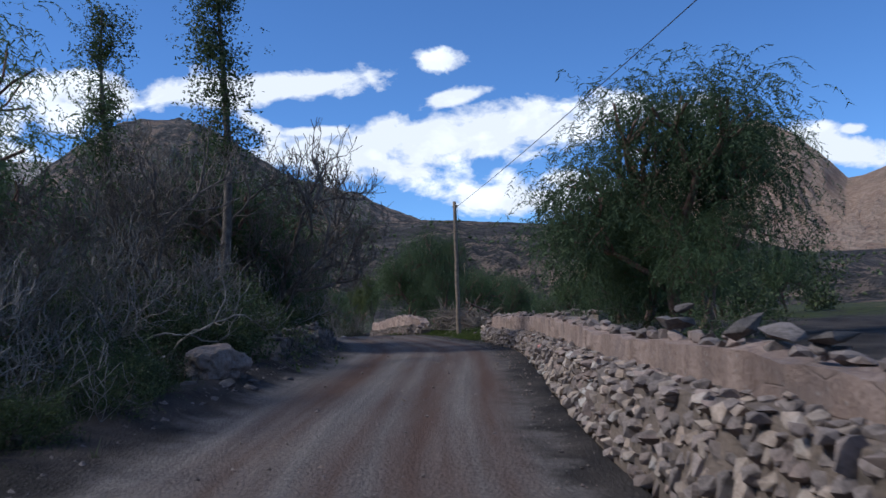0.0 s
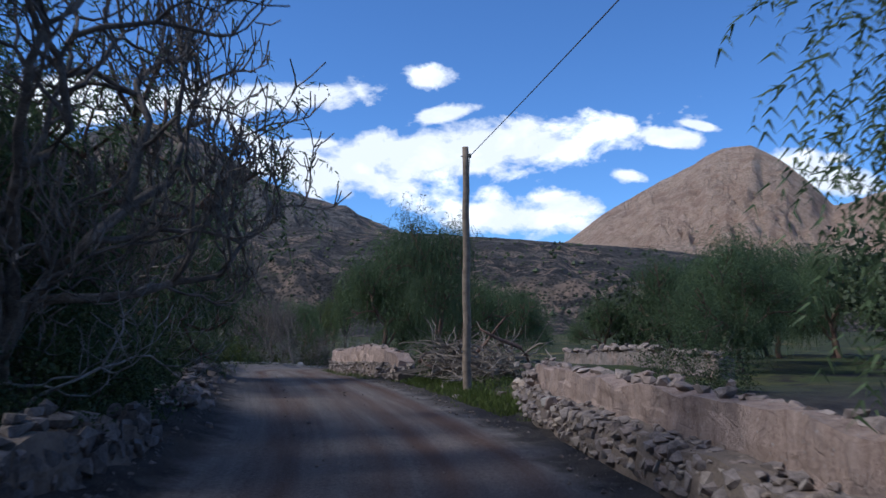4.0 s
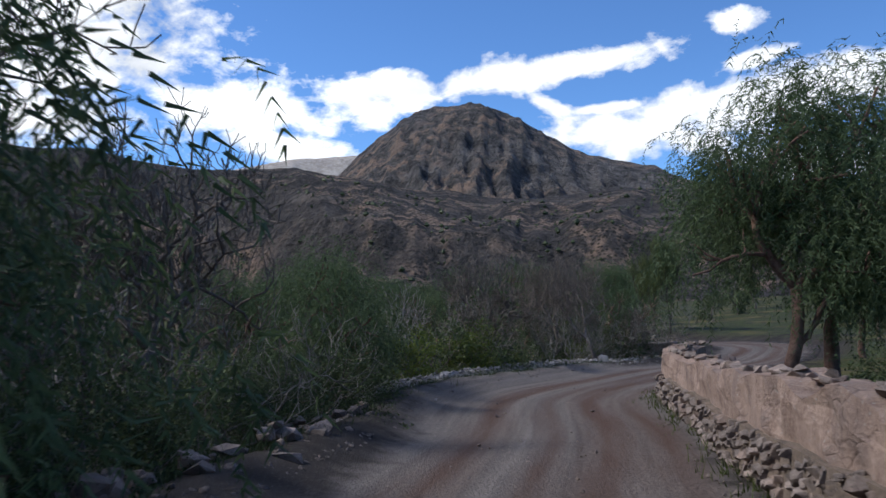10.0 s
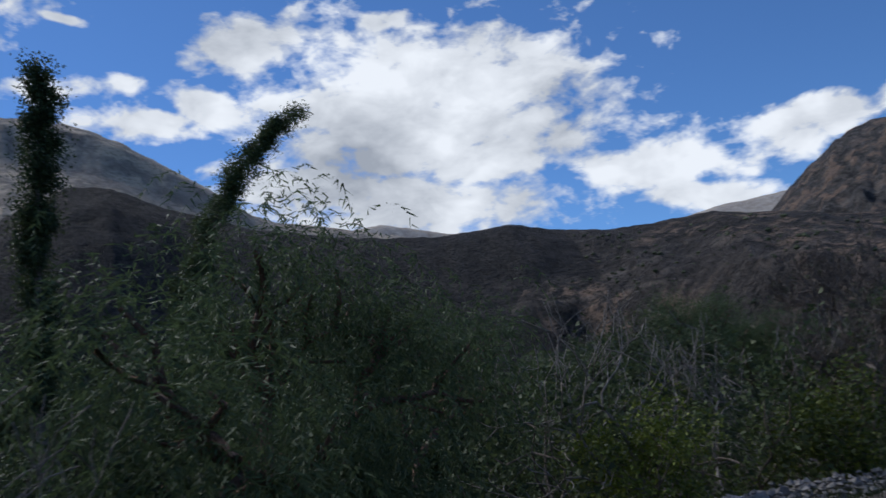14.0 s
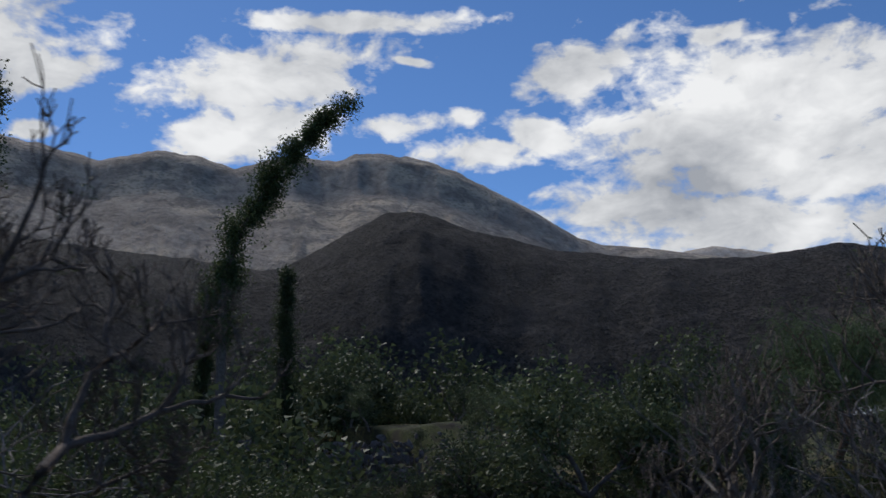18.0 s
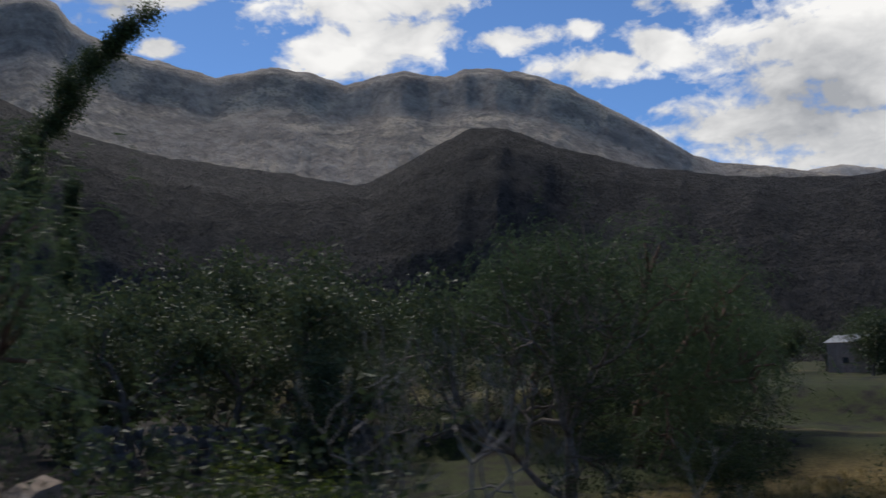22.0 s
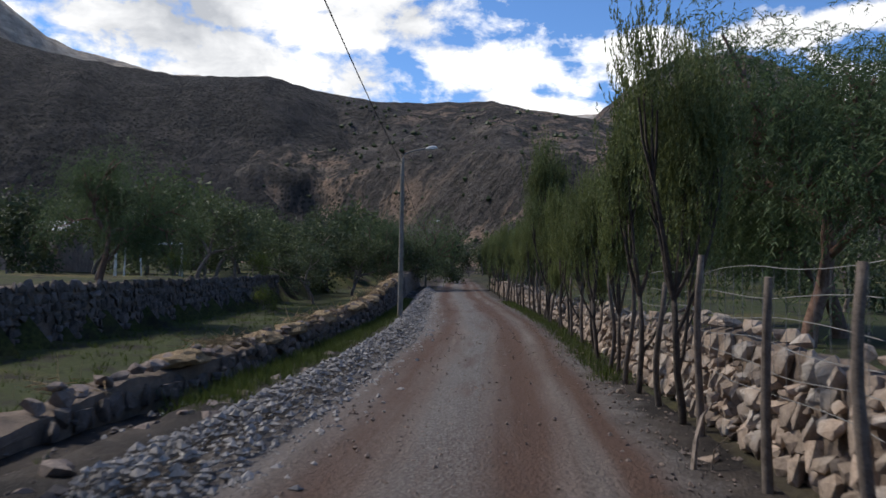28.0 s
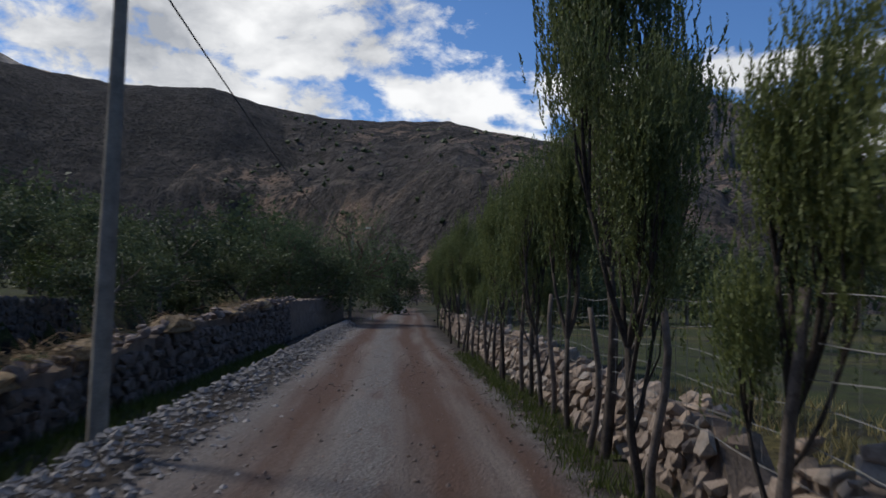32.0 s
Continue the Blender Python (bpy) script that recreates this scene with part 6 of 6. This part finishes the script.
for u, v, s in ((108, -15, 0.9), (112, -19, 1.1), (110, -22, 1.2)):
    put(BUSHES[int(u) % 3], u, v, s)
for u in range(58, 128, 5):
    for v in (-27.0, -34.0, -41.0, -50.0):
        if RNG.random() < 0.5:
            put(ROUNDS[u % 2], u + 4 * RNG.random(), v - 3 * RNG.random(), 0.34 + 0.3 * RNG.random())
for u in range(60, 150, 4):
    for v in (-58.0, -66.0, -76.0):
        put(FAR_TREES[u % 2], u + 3 * RNG.random(), v - 5 * RNG.random(), 1.0 + 0.6 * RNG.random())
for left in (23.9, 30.9, 37.9, 45.9):
    for u in np.arange(82, 126, 4.2):
        if RNG.random() < 0.6:
            put(FAR_TREES[int(u) % 2], u + 2 * RNG.random(), -left + 0.5 * RNG.random(), 0.18 + 0.14 * RNG.random(), label="dark hedge bush on a terrace edge")

# under the trees by the rubble wall
for u, v, s in ((106.2, -6.2, 0.95), (109.8, -5.3, 1.12), (112.4, -5.6, 1.1), (108.3, -5.2, 1.12), (111.2, -6.2, 1.05), (113.8, -6.4, 1.0), (115.8, -7.0, 0.95)):
    put(BARES[int(u * 2) % 4], u, v, s)
for u, v, s in ((106.8, -6.6, 0.9), (109.8, -6.0, 0.9), (112.5, -4.8, 0.8), (116.0, -4.6, 0.7)):
    put(PALE_BARES[int(u) % 3], u, v, s)
for u, v, s in ((120.4, -5.7, 1.02), (113.0, -9.5, 0.8)):
    put(THIN_PEPPERS[int(u) % 3], u, v, s)
for u, v, s in ((107, -8, 0.8), (110.5, -7.5, 0.8), (113.0, -6.2, 0.7), (115.0, -5.2, 0.6), (117.0, -5.6, 0.65), (118.8, -5.2, 0.55), (119.6, -6.4, 0.6), (108.6, -6.7, 0.95), (111.6, -6.9, 0.95), (114.6, -6.5, 0.95), (112.8, -7.6, 1.1), (116.4, -7.2, 1.1), (118.2, -7.6, 1.0)):
    put(BUSHES[int(u) % 3], u, v, s)
for u, v, s in ((109, -8.2, 1.0), (111.8, -6.6, 0.9), (120.0, -7.0, 0.9), (121.5, -5.6, 0.6)):
    put(SHRUBS[int(u) % 2], u, v, s)

# trees of the yard and farther up the road
for u, v, s in ((158, -13.8, 0.85), (163, -13.0, 0.8), (150, -15.5, 0.85), (170, -16, 0.9), (176, -11, 0.95), (184, -9, 1.0), (168, -9.5, 0.75), (182, -16, 1.0)):
    put(ROUNDS[int(u) % 2], u, v, s)
for u in range(186, 206, 4):
    put(ROUNDS[0], u, -5.2 - RNG.random(), 0.8 + 0.3 * RNG.random())
    put(FAR_TREES[0], u + 2, 4.2 + RNG.random(), 0.8 + 0.3 * RNG.random())
for v in (-4.5, -1.5, 1.0, 3.5):
    put(FAR_TREES[1], 264 + RNG.uniform(0, 2), v, 0.9 + 0.3 * RNG.random())
for u, v, s in ((167, -18.0, 0.6), (172, -14, 0.7), (160, -11.0, 0.5)):
    put(SHRUBS[int(u) % 2], u, v, s)
put(PEPPERS[2], 147.5, -14.4, 0.72)
for i in range(56):
    u, v = RNG.uniform(172, 262), -RNG.uniform(7, 46)
    put((ROUNDS if i % 2 else FAR_TREES)[i // 2 % 2], u, v, 0.9 + 0.7 * RNG.random())
for i in range(20):
    put((ROUNDS if i % 2 else FAR_TREES)[i // 2 % 2], RNG.uniform(185, 262), RNG.uniform(6, 30), 0.9 + 0.6 * RNG.random())
put(THIN_PEPPERS[0], 186, -5.8, 0.9)
put(THIN_PEPPERS[1], 192, -5.0, 1.0)
for i in range(60):
    u, v = RNG.uniform(-10, 200), RNG.choice((-1, 1)) * RNG.uniform(42, 130)
    if v > 0 and u < 20:
        continue
    put(FAR_TREES[i % 2], u, v, 0.8 + 0.7 * RNG.random())
for i in range(45):
    u, v = RNG.uniform(192, 300), RNG.uniform(-45, 45)
    p = along(198, v) + Vector((AHEAD[-1][0], AHEAD[-1][1], 0)) * (u - 198)
    p.z = float(land(np.array([[p.x, p.y]]))[0][0])
    s = 0.9 + 0.8 * RNG.random()
    copy_thing(FAR_TREES[i % 2], Matrix.LocRotScale(p, Euler((0, 0, RNG.uniform(0, 6))), Vector((s, s, s))))
# dark growth under the trees along the bank
for i, u in enumerate(np.arange(41.0, 58.5, 1.3)):
    put(BUSHES[i % 3], u, -4.5 - 0.8 * RNG.random(), 0.34 + 0.22 * RNG.random())
for i, u in enumerate(np.arange(2.0, 30.0, 2.1)):
    put(BUSHES[i % 3], u, -4.6 - 0.9 * RNG.random(), 0.38 + 0.25 * RNG.random())
for i, u in enumerate(np.arange(2.5, 13.0, 0.9)):
    put(BUSHES[i % 3], u, -3.8 - 0.7 * RNG.random(), 0.16 + 0.16 * RNG.random())
retire(BIG_FIELD, *PEPPERS, *THIN_PEPPERS, *BARES, *PALE_BARES, *BUSHES, *SHRUBS, *SLENDERS, *ROUNDS, *FAR_TREES, *GUMS, *POPLARS, BENT)


# ---- scrub on the hillside ----
r = random.Random(31)
rows = []
for i in range(2400):
    q = hillside.data.vertices[r.randrange(len(hillside.data.vertices) * 9 // 10)].co
    if q.z < 2.0:
        continue
    w = 0.7 + 1.9 * r.random() ** 2
    rows.append((Vector((q.x + r.gauss(0, 1.2), q.y + r.gauss(0, 1.2), q.z + 0.2 * w)), (w * 1.2, w, w * 0.95), r.uniform(0, 360)))
tagged(heap("hillside_scrub", rows, "far_leaf", None, "dark thorny scrub dotted over the hillside", "scrub", low=True), "", "scrub")

# ---- grass ----
def grass(name, label, spots, mat, tall):
    """Tufts of blades. spots: u, v and how many blades round there."""
    r = random.Random(len(spots))
    verts, faces = [], []
    for u, v, n, wide in spots:
        for i in range(n):
            p = surface(u + r.gauss(0, wide), v + r.gauss(0, wide * 0.6)) + Vector((0, 0, 0.05))
            for k in range(5):
                w = Vector((r.gauss(0, 0.4), r.gauss(0, 0.4), 1)).normalized()
                leaf_fan(verts, faces, p + Vector((r.gauss(0, 0.04), r.gauss(0, 0.04), -0.02)), w, tall * r.uniform(0.5, 1.3), 0.012, r)
    tagged(mesh_object(name, verts, faces, mat), label, "grass", kind="stuff")


grass("verge_grass", "short green grass on the verge by the pole", [(u, 2.7, 110, 0.5) for u in np.arange(32.5, 44, 0.7)] + [(u, 3.8, 40, 0.5) for u in np.arange(33.5, 41, 1.0)], M["grass"], 0.14)
grass("bank_weeds", "dark weeds growing over the road's bank", [(u, v, 26, 0.5) for u in np.arange(2, 104, 0.8) for v in (-3.9, -4.7)], M["dark_leaf"], 0.22)
grass("ditch_grass", "green grass in the ditch below the wall", [(u, -3.75, 110, 0.35) for u in np.arange(127, 165, 0.8)], M["grass"], 0.24)
grass("fence_grass", "green grass along the fence", [(u, 1.85, 45, 0.3) for u in np.arange(131, 165, 0.9)] + [(u, 1.7, 12, 0.3) for u in np.arange(44, 62, 0.8)], M["grass"], 0.2)
grass("dry_field_grass", "dry yellow grass at the edge of the field", [(u, v, 45, 0.8) for u in np.arange(92, 109, 1.0) for v in (-7.6, -9.0, -10.5, -12.0)] + [(u, 4.5, 40, 0.8) for u in np.arange(136, 152, 1.2)], M["dry_grass"], 0.24)
grass("field_grass", "rough dark green grass of the field below the wall", [(u, v, 9, 0.9) for u in np.arange(122, 166, 1.4) for v in (-5.6, -7.2, -8.8, -10.4, -11.8)], M["grass"], 0.16)

# loose straw on the field wall
r = random.Random(77)
verts, faces = [], []
for i in range(4200):
    u = r.uniform(125, 166)
    if noise.noise(Vector((u * 0.55, 3.0, 0.0))) < 0.05:
        continue
    p = along(u, face_e(u) - 0.28 + r.gauss(0, 0.2), top_e(u) + 0.10 + 0.12 * r.random())
    leaf_fan(verts, faces, p, Vector((r.gauss(0, 1), r.gauss(0, 1), r.gauss(-0.1, 0.45))).normalized(), r.uniform(0.15, 0.4), 0.012, r)
tagged(mesh_object("loose_straw", verts, faces, M["hay"]), "loose dry straw lying along the field wall", "straw", kind="stuff")
